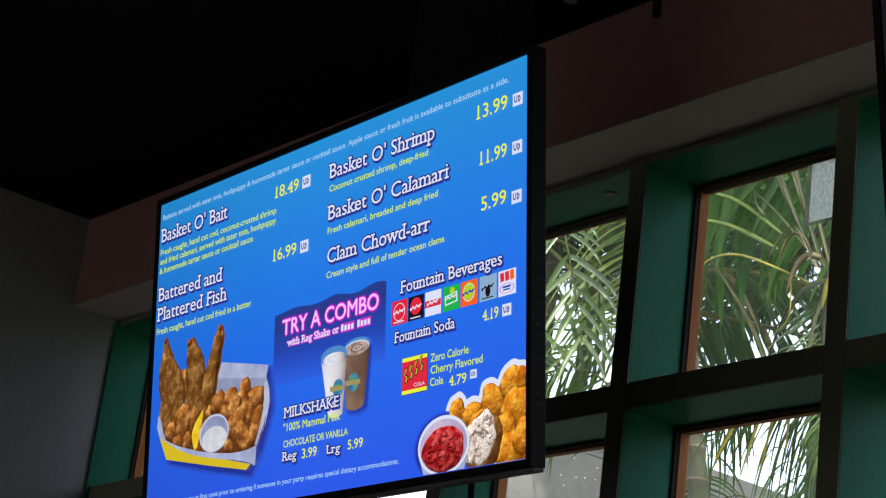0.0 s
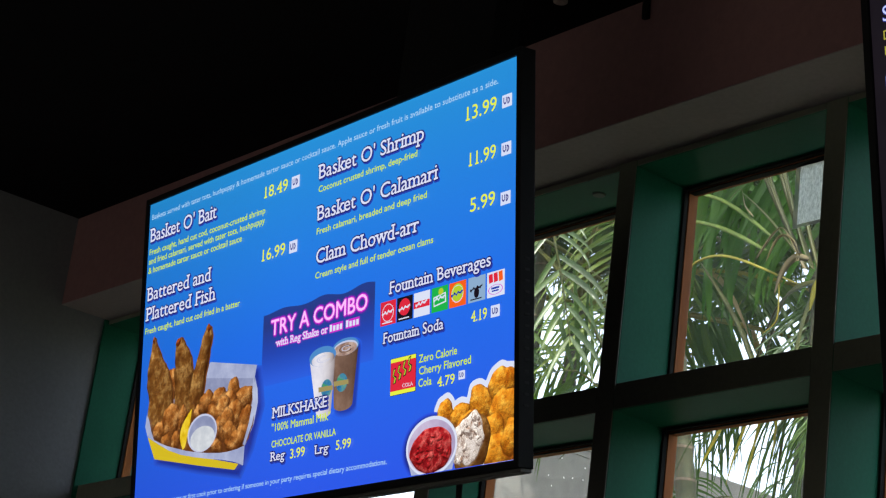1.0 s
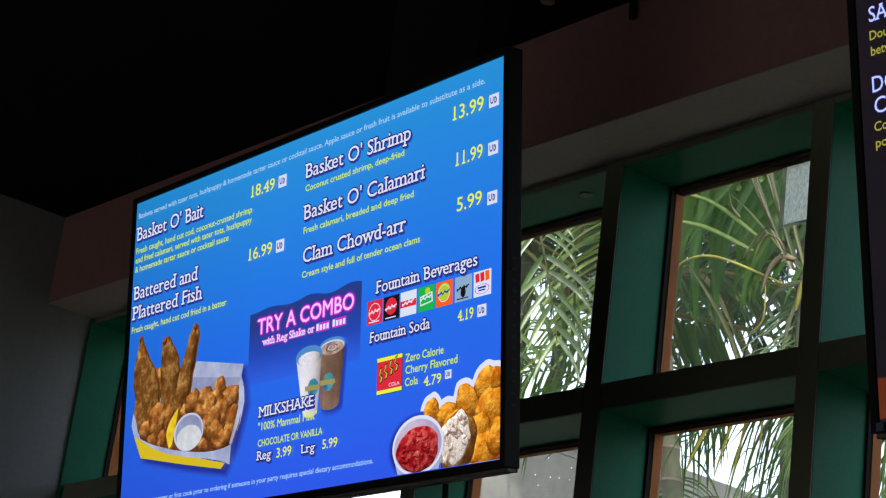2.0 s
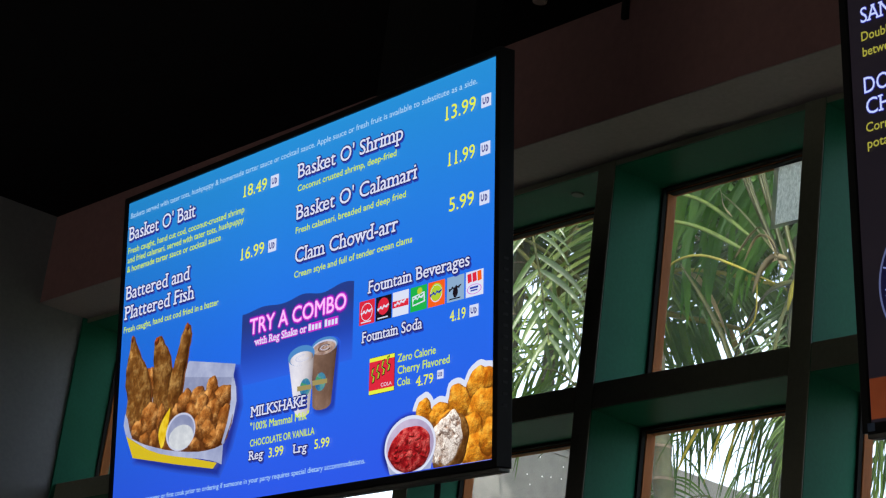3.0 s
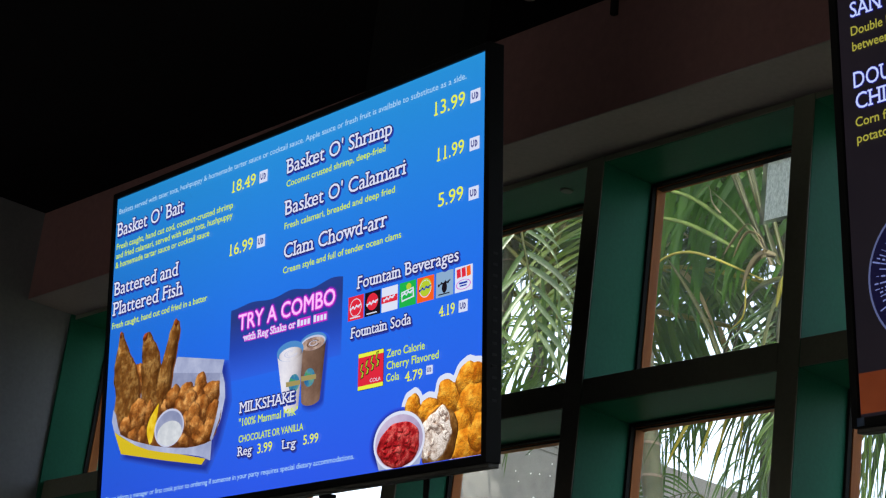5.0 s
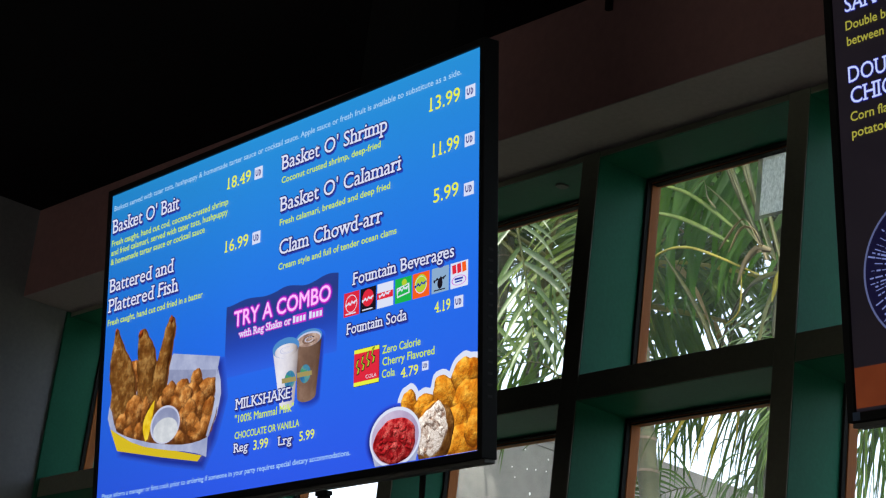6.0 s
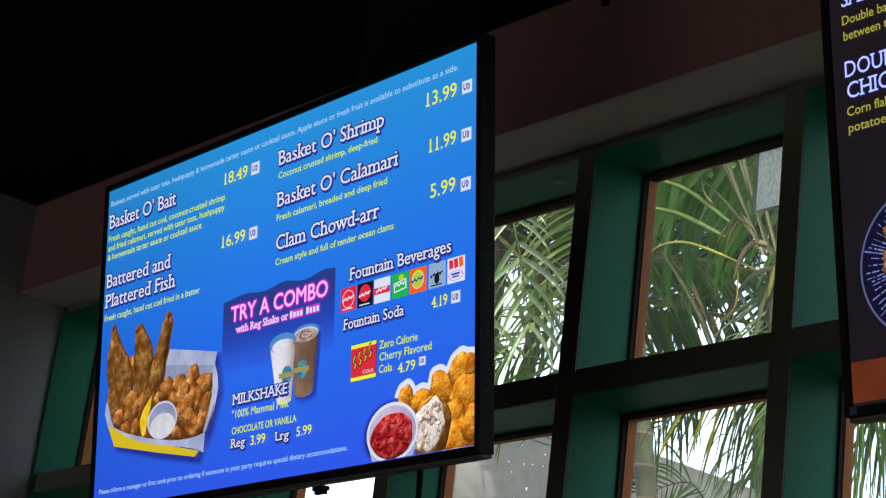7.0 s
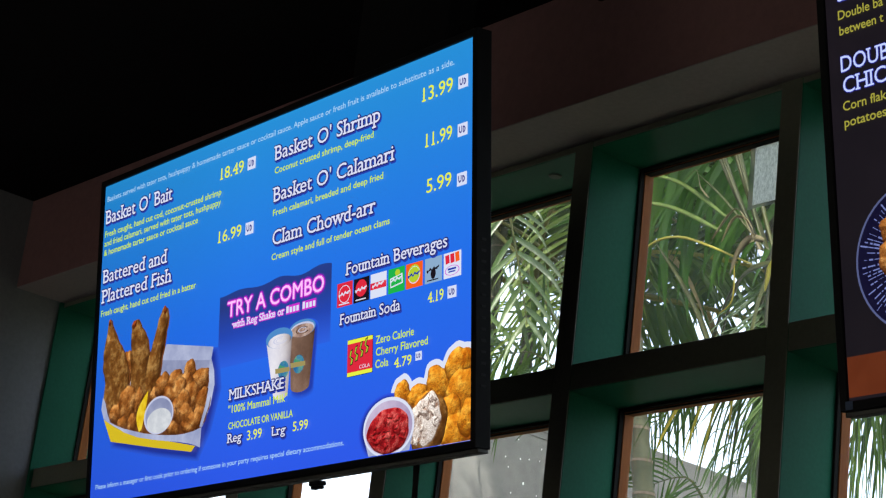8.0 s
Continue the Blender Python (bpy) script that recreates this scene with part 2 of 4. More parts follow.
setting("wall_south", bm, M_GREY, "unseen grey painted wall with a wide doorway added for light", "wall")
setting("wall_north", box(X0 + 0.002, X1 - 0.002, YF + 0.02, 3.85, 0, 2.26), M_GREY, "plain wall below the row of windows", "wall")
setting("wall_beam", box(X0 + 0.001, X1 - 0.001, YB, 3.757, ZS + 0.003, ZC - 0.003, 0.001), M_BROWN, "red-brown painted beam above the windows", "beam")
setting("soffit", box(X0 + 0.002, X1 - 0.002, YB + 0.001, 3.755, ZS, ZS + 0.0025), M_SOFFIT, "pale beige underside of the beam", "soffit")

# ---- the green window lattice: posts and rails, two rows of panes ----
PITCH, POST, FIRST = 0.7325, 0.066, -3.7555
posts = [FIRST + PITCH * k for k in range(-3, 11)]
lattice = tagged(empty("window_lattice", pose(0, YF, 2.26)), "deep green painted timber window lattice under the beam", "window frame", kind="structure")


def local(bm, m):
    bmesh.ops.transform(bm, matrix=m.inverted(), verts=bm.verts)
    return bm


LM = lattice.matrix_world
YBACK = 3.745
for x in posts:
    p = part("post", local(box(x, x + POST, YF + 0.006, YBACK, 2.262, ZS - 0.002, 0.002), LM), M_GREEN, lattice)
    part("face_board", local(box(x + 0.0005, x + POST - 0.0005, YF + 0.002, YF + 0.0055, 2.262, ZS - 0.002, 0.002), LM), M_FACE, p, "dark olive-brown face board")
part("post", local(box(X0 + 0.001, X0 + 0.012, YF - 0.012, YBACK, 2.262, ZS - 0.002, 0.002), LM), M_GREEN, lattice)
edges = [(X0 + 0.012, posts[0])] + [(a + POST, b) for a, b in zip(posts, posts[1:])]
for a, b in edges:
    for z0, z1 in ((2.262, 2.335), (2.980, 3.053), (3.680, ZS - 0.002)):
        p = part("rail", local(box(a + 0.0005, b - 0.0005, YF + 0.007, YBACK, z0, z1, 0.002), LM), M_GREEN, lattice)
        part("face_board", local(box(a + 0.0015, b - 0.0015, YF + 0.003, YF + 0.0065, z0 + 0.0005, z1 - 0.0005, 0.002), LM), M_FACE, p, "dark olive-brown face board")


def ring(x0, x1, z0, z1, w, y0, y1, bev=0.002):
    """A rectangular frame of four mitred bars."""
    bm = bmesh.new()
    o, i = [(x0, z0), (x1, z0), (x1, z1), (x0, z1)], [(x0 + w, z0 + w), (x1 - w, z0 + w), (x1 - w, z1 - w), (x0 + w, z1 - w)]
    vs = [[bm.verts.new((x, y, z)) for x, z in q] for q, y in ((o, y0), (i, y0), (i, y1), (o, y1))]
    for k in range(4):
        for a in range(4):
            bm.faces.new((vs[a][k], vs[a][(k + 1) % 4], vs[(a + 1) % 4][(k + 1) % 4], vs[(a + 1) % 4][k]))
    if bev:
        bmesh.ops.bevel(bm, geom=list(bm.edges), offset=bev, segments=1, affect="EDGES")
    return bm


count = 0
for a, b in edges:
    for z0, z1 in ((2.335, 2.980), (3.053, 3.680)):
        count += 1
        YP = YG - 0.036 if a < X0 + 0.1 else YG  # the end column's sashes stand nearer
        w = tagged(empty("window_%d" % count, pose((a + b) / 2, YP, z0)), "clear glass pane in an orange wood stop, green reveal", "window", kind="structure")
        wm = w.matrix_world
        part("gasket", local(ring(a + 0.001, b - 0.001, z0 + 0.001, z1 - 0.001, 0.007, YP, YP + 0.0145, 0), wm), M_GASKET, w, "black rubber gasket")
        part("window_frame", local(ring(a + 0.001, b - 0.001, z0 + 0.001, z1 - 0.001, 0.010, YP + 0.015, YP + 0.050, 0.001), wm), M_WOOD, w, "orange-brown wooden glazing stop")
        part("head_gasket", local(box(a + 0.008, b - 0.008, YP + 0.0148, YP + (0.036 if z0 > 3 else 0.022), z1 - 0.0135, z1 - 0.0112), wm), M_GASKET, w, "black rubber strip under the head")
        g = part("pane", local(box(a + 0.0105, b - 0.0105, YP + 0.042, YP + 0.046, z0 + 0.0105, z1 - 0.0105), wm), M_GLASS, w, "clear window glass")
        g.visible_shadow = False

# ---- the hung menu displays ----
M_VENT = surface("vent_plastic", (0.018, 0.018, 0.020), (0.026, 0.026, 0.028), rough=0.6, spec=0.1)
M_STICKER = surface("dark_blue_sticker", (0.02, 0.04, 0.09), (0.03, 0.06, 0.12), rough=0.4)
SW, SH = 1.4517, 0.7990
LEAN = Matrix.Rotation(radians(-2.4125), 4, "Z") @ Matrix.Rotation(radians(8.2213), 4, "X") @ Matrix.Rotation(radians(0.6641), 4, "Y")
DISPLAY_1 = Matrix.Translation((-3.4749, 2.3470, 2.8584)) @ LEAN
# the second hangs a little steeper; its place is that of its lower left corner
LEAN_2 = Matrix.Rotation(radians(-1.891), 4, "Z") @ Matrix.Rotation(radians(9.75), 4, "X") @ Matrix.Rotation(radians(0.393), 4, "Y")
DISPLAY_2 = Matrix.Translation((-1.8769, 2.3781, 2.4192)) @ LEAN_2 @ Matrix.Translation((SW / 2, 0, SH / 2))


def su(u, v, layer=0):
    """A place on a display's picture: u to the right and v down, from its upper left corner; the picture is 1428.8 x 803.7 units."""
    return Vector(((u / 1428.8 - 0.5) * SW, -0.0006 * layer, (0.5 - v / 803.7) * SH))


def flat(points, layer):
    """A filled outline on the picture, from (u, v) places."""
    bm = bmesh.new()
    bm.faces.new([bm.verts.new(su(u, v, layer)) for u, v in points])
    return bm


def slabs(me, grow=0.0, foot=False):
    """Slab serifs on the flat ends of the stems of lettering."""
    bm = bmesh.new()
    bm.from_mesh(me)
    seen, isl = {}, []
    for v0 in bm.verts:
        if v0 in seen:
            continue
        todo, own = [v0], []
        seen[v0] = len(isl)
        while todo:
            v = todo.pop()
            own.append(v)
            for e in v.link_edges:
                o = e.other_vert(v)
                if o not in seen:
                    seen[o] = len(isl)
                    todo.append(o)
        ys = [v.co.y for v in own]
        isl.append((min(ys), max(ys)))
    bars = []
    for e in bm.edges:
        p, q = e.verts[0].co, e.verts[1].co
        lo, hi = isl[seen[e.verts[0]]]
        if e.is_boundary and abs(p.y - q.y) < 0.004 and 0.045 < abs(p.x - q.x) < 0.22 + 2 * grow and hi - lo > 0.4:
            if foot and abs(p.y - lo) > 0.03:
                continue
            if abs(p.y - lo) < 0.03 or abs(p.y - hi) < 0.03 or abs(p.y - 0.53) < 0.06:
                bars.append((min(p.x, q.x), max(p.x, q.x), p.y, 1 if e.link_faces[0].calc_center_median().y < p.y else -1))
    for x0, x1, y, s in bars:
        ya, yb = (y - 0.075 - grow, y) if s > 0 else (y, y + 0.075 + grow)
        bm.faces.new([bm.verts.new((x, yy, 0)) for x, yy in ((x0 - 0.075, ya), (x1 + 0.075, ya), (x1 + 0.075, yb), (x0 - 0.075, yb))])
    bm.to_mesh(me)
    bm.free()


def lettering(text, u, v, width, cap, layer, bold=0.0, slab=False, foot=False):
    """Flat letters: baseline start (u, v), width and height of capitals in millimetres. bold: millimetres by which the strokes spread."""
    cu = bpy.data.curves.new("t", "FONT")
    cu.body, cu.size, cu.resolution_u = text, 1.0, 3
    ob = bpy.data.objects.new("t", cu)
    scene.collection.objects.link(ob)
    base = bpy.data.meshes.new_from_object(ob)
    bpy.data.objects.remove(ob)
    xs = [w.co.x for w in base.vertices]
    x0, x1 = min(xs), max(xs)
    if slab:
        slabs(base, 0.0, foot)
    sx, sy = width / (x1 - x0), cap / 0.729
    flat_pts = [(u + (w.co.x - x0) * sx, v - w.co.y * sy) for w in base.vertices]
    polys = [tuple(p.vertices) for p in base.polygons]
    shifts = [(0.0, 0.0)] + ([(bold * math.cos(k * math.tau / 8), bold * math.sin(k * math.tau / 8)) for k in range(8)] if bold > 0 else [])
    verts, faces = [], []
    for k, (du, dv) in enumerate(shifts):
        off = len(verts)
        verts += [tuple(su(p + du, q + dv, layer - 0.02 * k)) for p, q in flat_pts]
        faces += [tuple(i + off for i in f) for f in polys]
    me = bpy.data.meshes.new("lettering")
    me.from_pydata(verts, [], faces)
    bpy.data.meshes.remove(base)
    return me


def blob(cu, cv, ru, rv, turn, seed, layer, rough=0.12, n=30, taper=0.0):
    """An uneven rounded outline on the picture, with a fan of inner points."""
    rnd = random.Random(seed)
    ph = [rnd.uniform(0, math.tau) for _ in range(4)]
    bm = bmesh.new()
    c, s = math.cos(radians(turn)), math.sin(radians(turn))
    out = []
    for k in range(n):
        a = k * math.tau / n
        r = 1 + rough * (0.6 * math.sin(2 * a + ph[0]) + 0.5 * math.sin(3 * a + ph[1]) + 0.35 * math.sin(5 * a + ph[2]) + 0.25 * math.sin(9 * a + ph[3]))
        x, y = math.cos(a) * r * ru, math.sin(a) * r * rv
        x *= 1 + taper * y / rv
        out.append((cu + x * c - y * s, cv + x * s + y * c))
    tall = bm.verts.layers.float.new("round")
    rings = []
    for f in (1.0, 0.94, 0.82, 0.62, 0.35):
        rings.append([bm.verts.new(su(cu + (p - cu) * f, cv + (q - cv) * f, layer)) for p, q in out])
        for v in rings[-1]:
            v[tall] = math.sqrt(1 - f * f)
    mid = bm.verts.new(su(cu, cv, layer))
    mid[tall] = 1.0
    for r0, r1 in zip(rings, rings[1:]):
        for k in range(n):
            bm.faces.new((r0[k], r0[(k + 1) % n], r1[(k + 1) % n], r1[k]))
    for k in range(n):
        bm.faces.new((rings[-1][k], rings[-1][(k + 1) % n], mid))
    return bm


def oval(cu, cv, ru, rv, layer, n=36, a0=0.0, a1=360.0, inner=None):
    bm = bmesh.new()
    if inner is None:
        bm.faces.new([bm.verts.new(su(cu + ru * math.cos(k * math.tau / n), cv + rv * math.sin(k * math.tau / n), layer)) for k in range(n)])
        return bm
    rows = []
    for k in range(n + 1):
        a = radians(a0 + (a1 - a0) * k / n)
        rows.append([bm.verts.new(su(cu + f * ru * math.cos(a), cv + f * rv * math.sin(a), layer)) for f in (1, inner)])
    for p, q in zip(rows, rows[1:]):
        bm.faces.new((p[0], q[0], q[1], p[1]))
    return bm


def rect(u0, v0, u1, v1, layer):
    return flat([(u0, v0), (u1, v0), (u1, v1), (u0, v1)], layer)


# picture colours
G_WHITE, G_PALE, G_YELLOW = glow("white_letters", (222, 226, 250)), glow("pale_blue_letters", (172, 210, 245)), glow("lime_yellow_letters", (208, 234, 44))
G_PRICE, G_NAVY, G_BADGE = glow("yellow_price", (232, 240, 70)), glow("navy_rim", (34, 34, 110)), glow("badge_white", (215, 222, 248))
G_INK, G_PINK, G_MAGENTA = glow("badge_ink", (70, 72, 140)), glow("neon_pink", (255, 196, 255)), glow("neon_magenta", (205, 46, 205))
G_DROP = glow("word_shadow_blue", (38, 60, 168))
G_PURPLE = glow("neon_purple_rim", (96, 40, 165))
G_FISH = glow_food("fried_fish", (88, 48, 16), (124, 82, 36), (184, 144, 84), 26, "dome", 0.34, 0.026)
G_NUGGET = glow_food("fried_nugget", (112, 60, 20), (156, 100, 46), (208, 158, 96), 34, "dome", 0.35, 0.026)
G_GOLD = glow_food("golden_nugget", (176, 94, 14), (212, 140, 36), (242, 188, 74), 36, "dome", 0.42, 0.024)
G_POWDER = glow_food("powdered_bite", (140, 96, 66), (236, 230, 226), (255, 255, 255), 75, "dome", 0.7, 0.009)
G_SALSA = glow_food("red_sauce", (116, 12, 20), (176, 32, 40), (230, 110, 108), 60, "dome", 0.8, 0.012)
# dark browns for the shade painted round and between the pictured pieces
G_EDGE = glow_food("dark_gold_shade", (120, 60, 14), (146, 78, 18), (168, 96, 24), 40, "flat")
G_BED = glow_food("nugget_gap_shade", (84, 44, 20), (104, 58, 26), (126, 74, 34), 30, "flat")
G_PAPERW = glow_food("waxed_paper", (146, 154, 190), (166, 174, 206), (188, 195, 222), 9, "flat")
G_PAPERD = glow_food("shaded_paper", (122, 130, 166), (142, 149, 182), (162, 168, 198), 9, "flat")
G_CUPIN = glow_food("cup_inside", (168, 152, 186), (190, 174, 204), (208, 194, 220), 8, "flat")
G_TIP = glow_food("browned_tip", (126, 50, 20), (160, 76, 32), (184, 100, 46), 50, "dome", 0.2)
G_TRAY, G_LEMON = glow("yellow_tray", (212, 186, 36)), glow_food("lemon", (190, 150, 10), (228, 190, 30), (245, 215, 70), 30, "flat")
G_CUPWALL, G_DIP = glow("plastic_cup", (196, 200, 226)), glow_food("white_dip", (192, 198, 206), (206, 210, 216), (222, 226, 230), 30, "flat")
G_MILK, G_CHOC = glow_food("vanilla_shake", (206, 210, 232), (226, 228, 242), (240, 242, 252), 8, "tube", 0.03), glow_food("chocolate_shake", (108, 84, 72), (126, 100, 86), (148, 122, 108), 8, "tube", 0.03)
G_CUPBLUE, G_CHOCTOP = glow("cup_rim_blue", (78, 138, 200)), glow_food("chocolate_top", (140, 110, 100), (176, 148, 136), (205, 184, 172), 30, "flat")
G_RED, G_BLACK, G_GREEN = glow("logo_red", (222, 40, 62)), glow("logo_black", (24, 18, 28)), glow("logo_green", (30, 178, 74))
G_ORANGE, G_SILVER, G_CREAM = glow("logo_orange", (246, 96, 28)), glow("logo_silver", (140, 172, 205)), glow("logo_white", (220, 226, 246))
G_BLUE2, G_LIME = glow("logo_blue", (30, 56, 170)), glow("logo_lime", (180, 205, 50))

# blue ground of the picture, azure at the top and deeper below
G_GROUND = glow("blue_ground", (45, 115, 225))
nt, b = G_GROUND.node_tree, G_GROUND.node_tree.nodes["Principled BSDF"]
sep = nt.nodes.new("ShaderNodeSeparateXYZ")
nt.links.new(coords(nt, 1.0, "Generated"), sep.inputs[0])
tone = ramp(nt, sep.outputs["Z"], (0.0, lin(45, 88, 232)), (0.45, lin(35, 110, 233)), (1.0, lin(39, 143, 215)))
# dimmer to the left: fall-off at a slanting view, put into the colour
edge = ramp(nt, sep.outputs["X"], (0.0, (0.80, 0.84, 0.84, 1)), (0.45, (1.0, 1.0, 1.0, 1)))
nt.links.new(mix(nt, 1.0, tone, edge, "MULTIPLY"), b.inputs["Emission Color"])
# dark panel behind the neon words, fading downwards
G_PANEL = glow("dark_blue_panel", (30, 50, 140))
nt, b = G_PANEL.node_tree, G_PANEL.node_tree.nodes["Principled BSDF"]
sep = nt.nodes.new("ShaderNodeSeparateXYZ")
nt.links.new(coords(nt, 1.0, "Generated"), sep.inputs[0])
nt.links.new(ramp(nt, sep.outputs["Z"], (0.0, lin(46, 96, 226)), (0.4, lin(36, 70, 178)), (0.8, lin(40, 58, 130)), (1.0, lin(38, 62, 140))), b.inputs["Emission Color"])
# near-black ground of the second display
G_DARK = glow_food("near_black_ground", (20, 17, 24), (24, 20, 26), (28, 23, 30), 3, "flat")


def display(m, ground, label):
    """A hung flat display: housing, front rim, lower trim strip, lit picture."""
    tv = tagged(empty("menu_display", m), label, "display", group="hung menu displays")
    w, h, rim = SW / 2, SH / 2, 0.016
    part("housing", box(-w - rim + 0.004, w + rim - 0.004, 0.0063, 0.0335, -h - rim + 0.004, h + rim - 0.004, 0.0015), M_BEZEL, tv)
    part("back_box", box(-0.48, 0.48, 0.034, 0.070, -0.30, 0.25, 0.008), M_BEZEL, tv)
    part("bezel", ring(-w - rim, w + rim, -h - rim, h + rim, rim - 0.001, -0.005, 0.033, 0.0012), M_BEZEL, tv, "thin glossy black rim")
    part("trim_strip", box(-w - rim + 0.003, w + rim - 0.003, 0.004, 0.031, -h - rim - 0.008, -h - rim - 0.0002, 0.002), M_TRIM, tv, "grey metal strip along the lower edge")
    for k in range(14):
        z = -0.30 + 0.022 * k
        part("vent_slot", box(w + rim - 0.0005, w + rim + 0.0008, 0.008, 0.020, z, z + 0.005), M_VENT, tv, "small dark vent slot" if k == 0 else "")
    scr = part("screen", box(-w - 0.0005, w + 0.0005, 0.0, 0.0055, -h - 0.0005, h + 0.0005), ground, tv, "lit picture of the menu")
    part("corner_sticker", box(-w - 0.004, -w + 0.010, -0.0056, -0.0051, -h - 0.014, -h - 0.001), M_STICKER, tv, "small dark blue sticker")
    return scr


scr1 = display(DISPLAY_1, G_GROUND, "wide black hung display with a bright blue food menu")
scr2 = display(DISPLAY_2, G_DARK, "wide black hung display with a dark sandwich menu")


def text_span(text):
    """Left and right end of a line of text, at size 1."""
    cu = bpy.data.curves.new("t", "FONT")
    cu.body, cu.size = text, 1.0
    ob = bpy.data.objects.new("t", cu)
    scene.collection.objects.link(ob)
    me = bpy.data.meshes.new_from_object(ob)
    bpy.data.objects.remove(ob)
    xs = [v.co.x for v in me.vertices]
    bpy.data.meshes.remove(me)
    return min(xs), max(xs)


def word_places(text, u, width):
    """Each word of a line, with its own start and width."""
    x0, x1 = text_span(text)
    k, made, said = width / (x1 - x0), [], ""
    for word in text.split(" "):
        said = said + " " + word if said else word
        a, b = text_span(word)
        end = text_span(said)[1]
        made.append((word, u + (end - (b - a) - x0) * k, (b - a) * k))
    return made


def words(scr, rows, fill, kind):
    """Rows of lettering (text, u, v, width, height of capitals), each word a part."""
    for line, lu, v, lw, cap in rows:
        for text, u, w in word_places(line, lu, lw):
            if kind == "heading":
                part("lettering_shadow", lettering(text, u + 2.5, v + 3.5, w, cap, 4, 3.0, True), G_DROP, scr)
                part("lettering_rim", lettering(text, u, v, w, cap, 5, 3.0, True), G_NAVY, scr)
                part("lettering", lettering(text, u, v, w, cap, 6, 0.2, True), fill, scr, text)
            elif kind == "price":
                part("price", lettering(text, u, v, w, cap, 6, 0.25, True, True), fill, scr, text)
            elif kind == "neon":
                part("lettering_rim", lettering(text, u, v, w, cap, 4, 6.5), G_PURPLE, scr)
                part("lettering_rim", lettering(text, u, v, w, cap, 5, 3.2), G_MAGENTA, scr)
                part("lettering", lettering(text, u, v, w, cap, 6, 0.5), fill, scr, text)
            elif kind == "small":
                part("lettering_rim", lettering(text, u, v, w, cap, 4, 2.4, True), G_MAGENTA, scr)
                part("lettering", lettering(text, u, v, w, cap, 5, 0.3, True), fill, scr, text)
            else:
                part("lettering", lettering(text, u, v, w, cap, 6, 0.3 if kind == "line" else 0.15), fill, scr, text)


words(scr1, [
    ("Basket O' Bait", 15, 101, 311, 37), ("Battered and", 16, 254, 294, 36), ("Plattered Fish", 16, 305, 318, 36),
    ("Basket O' Shrimp", 755, 102, 379, 35), ("Basket O' Calamari", 754, 198, 426, 35), ("Clam Chowd-arr", 754, 297, 370, 35),
    ("Fountain Beverages", 1029, 414, 327, 28), ("Fountain Soda", 1011, 517, 199, 24), ("MILKSHAKE", 604, 623, 209, 25),
    ("Reg", 603, 719, 53, 21), ("Lrg", 774, 722, 48, 20)], G_WHITE, "heading")
words(scr1, [
    ("Fresh caught, hand cut cod, coconut-crusted shrimp", 14, 135, 526, 16), ("and fried calamari, served with tater tots, hushpuppy", 13, 159, 527, 16),
    ("& homemade tartar sauce or cocktail sauce", 13, 183, 431, 16), ("Fresh caught, hand cut cod fried in a batter", 14, 339, 433, 16),
    ("Coconut crusted shrimp, deep-fried", 755, 133, 358, 15), ("Fresh calamari, breaded and deep fried", 753, 230, 395, 15),
    ("Cream style and full of tender ocean clams", 753, 331, 419, 15), ("Zero Calorie", 1133, 575, 122, 17), ("Cherry Flavored", 1134, 600, 165, 17),
    ("Cola", 1133, 625, 42, 17), ("\"100% Mammal Milk\"", 602, 653, 225, 18), ("CHOCOLATE OR VANILLA", 604, 689, 245, 16)], G_YELLOW, "line")
words(scr1, [
    ("18.49", 537, 99, 93, 29), ("16.99", 537, 250, 92, 29), ("13.99", 1276, 97, 93, 31), ("11.99", 1287, 196, 81, 30), ("5.99", 1290, 292, 77, 30),
    ("4.19", 1298, 518, 48, 23), ("4.79", 1194, 633, 55, 21), ("3.99", 679, 721, 56, 22), ("5.99", 851, 721, 54, 21)], G_PRICE, "price")
words(scr1, [
    ("Baskets served with tater tots, hushpuppy & homemade tarter sauce or cocktail sauce. Apple sauce or fresh fruit is available to substitute as a side.", 17, 43, 1356, 14),
    ("Please inform a manager or first cook prior to ordering if someone in your party requires special dietary accommodations.", 30, 770, 1002, 12)], G_PALE, "thin")

# neon panel with a wavy upper edge
wave = [(547 + 426 * k / 36, 377 - (3 if k < 17 else 5) * math.cos((547 + 426 * k / 36 - 784) / 77 * math.pi)) for k in range(37)]
part("neon_panel", flat(wave + [(973, 545), (547, 545)], 1), G_PANEL, scr1, "dark blue panel with a wavy upper edge")
words(scr1, [("TRY A COMBO", 584, 432, 366, 37), ], G_PINK, "neon")
words(scr1, [("with Reg Shake or", 606, 460, 200, 17)], G_WHITE, "small")
for u0 in (814, 874):
    for k in range(4):
        part("name_bar", rect(u0 + 12.5 * k - 2, 443, u0 + 12.5 * k + 11, 463, 4 + 0.05 * k), G_MAGENTA, scr1)
        part("name_bar", rect(u0 + 12.5 * k, 445 + 3 * (k > 0), u0 + 12.5 * k + 8.5, 460, 5), G_WHITE, scr1)

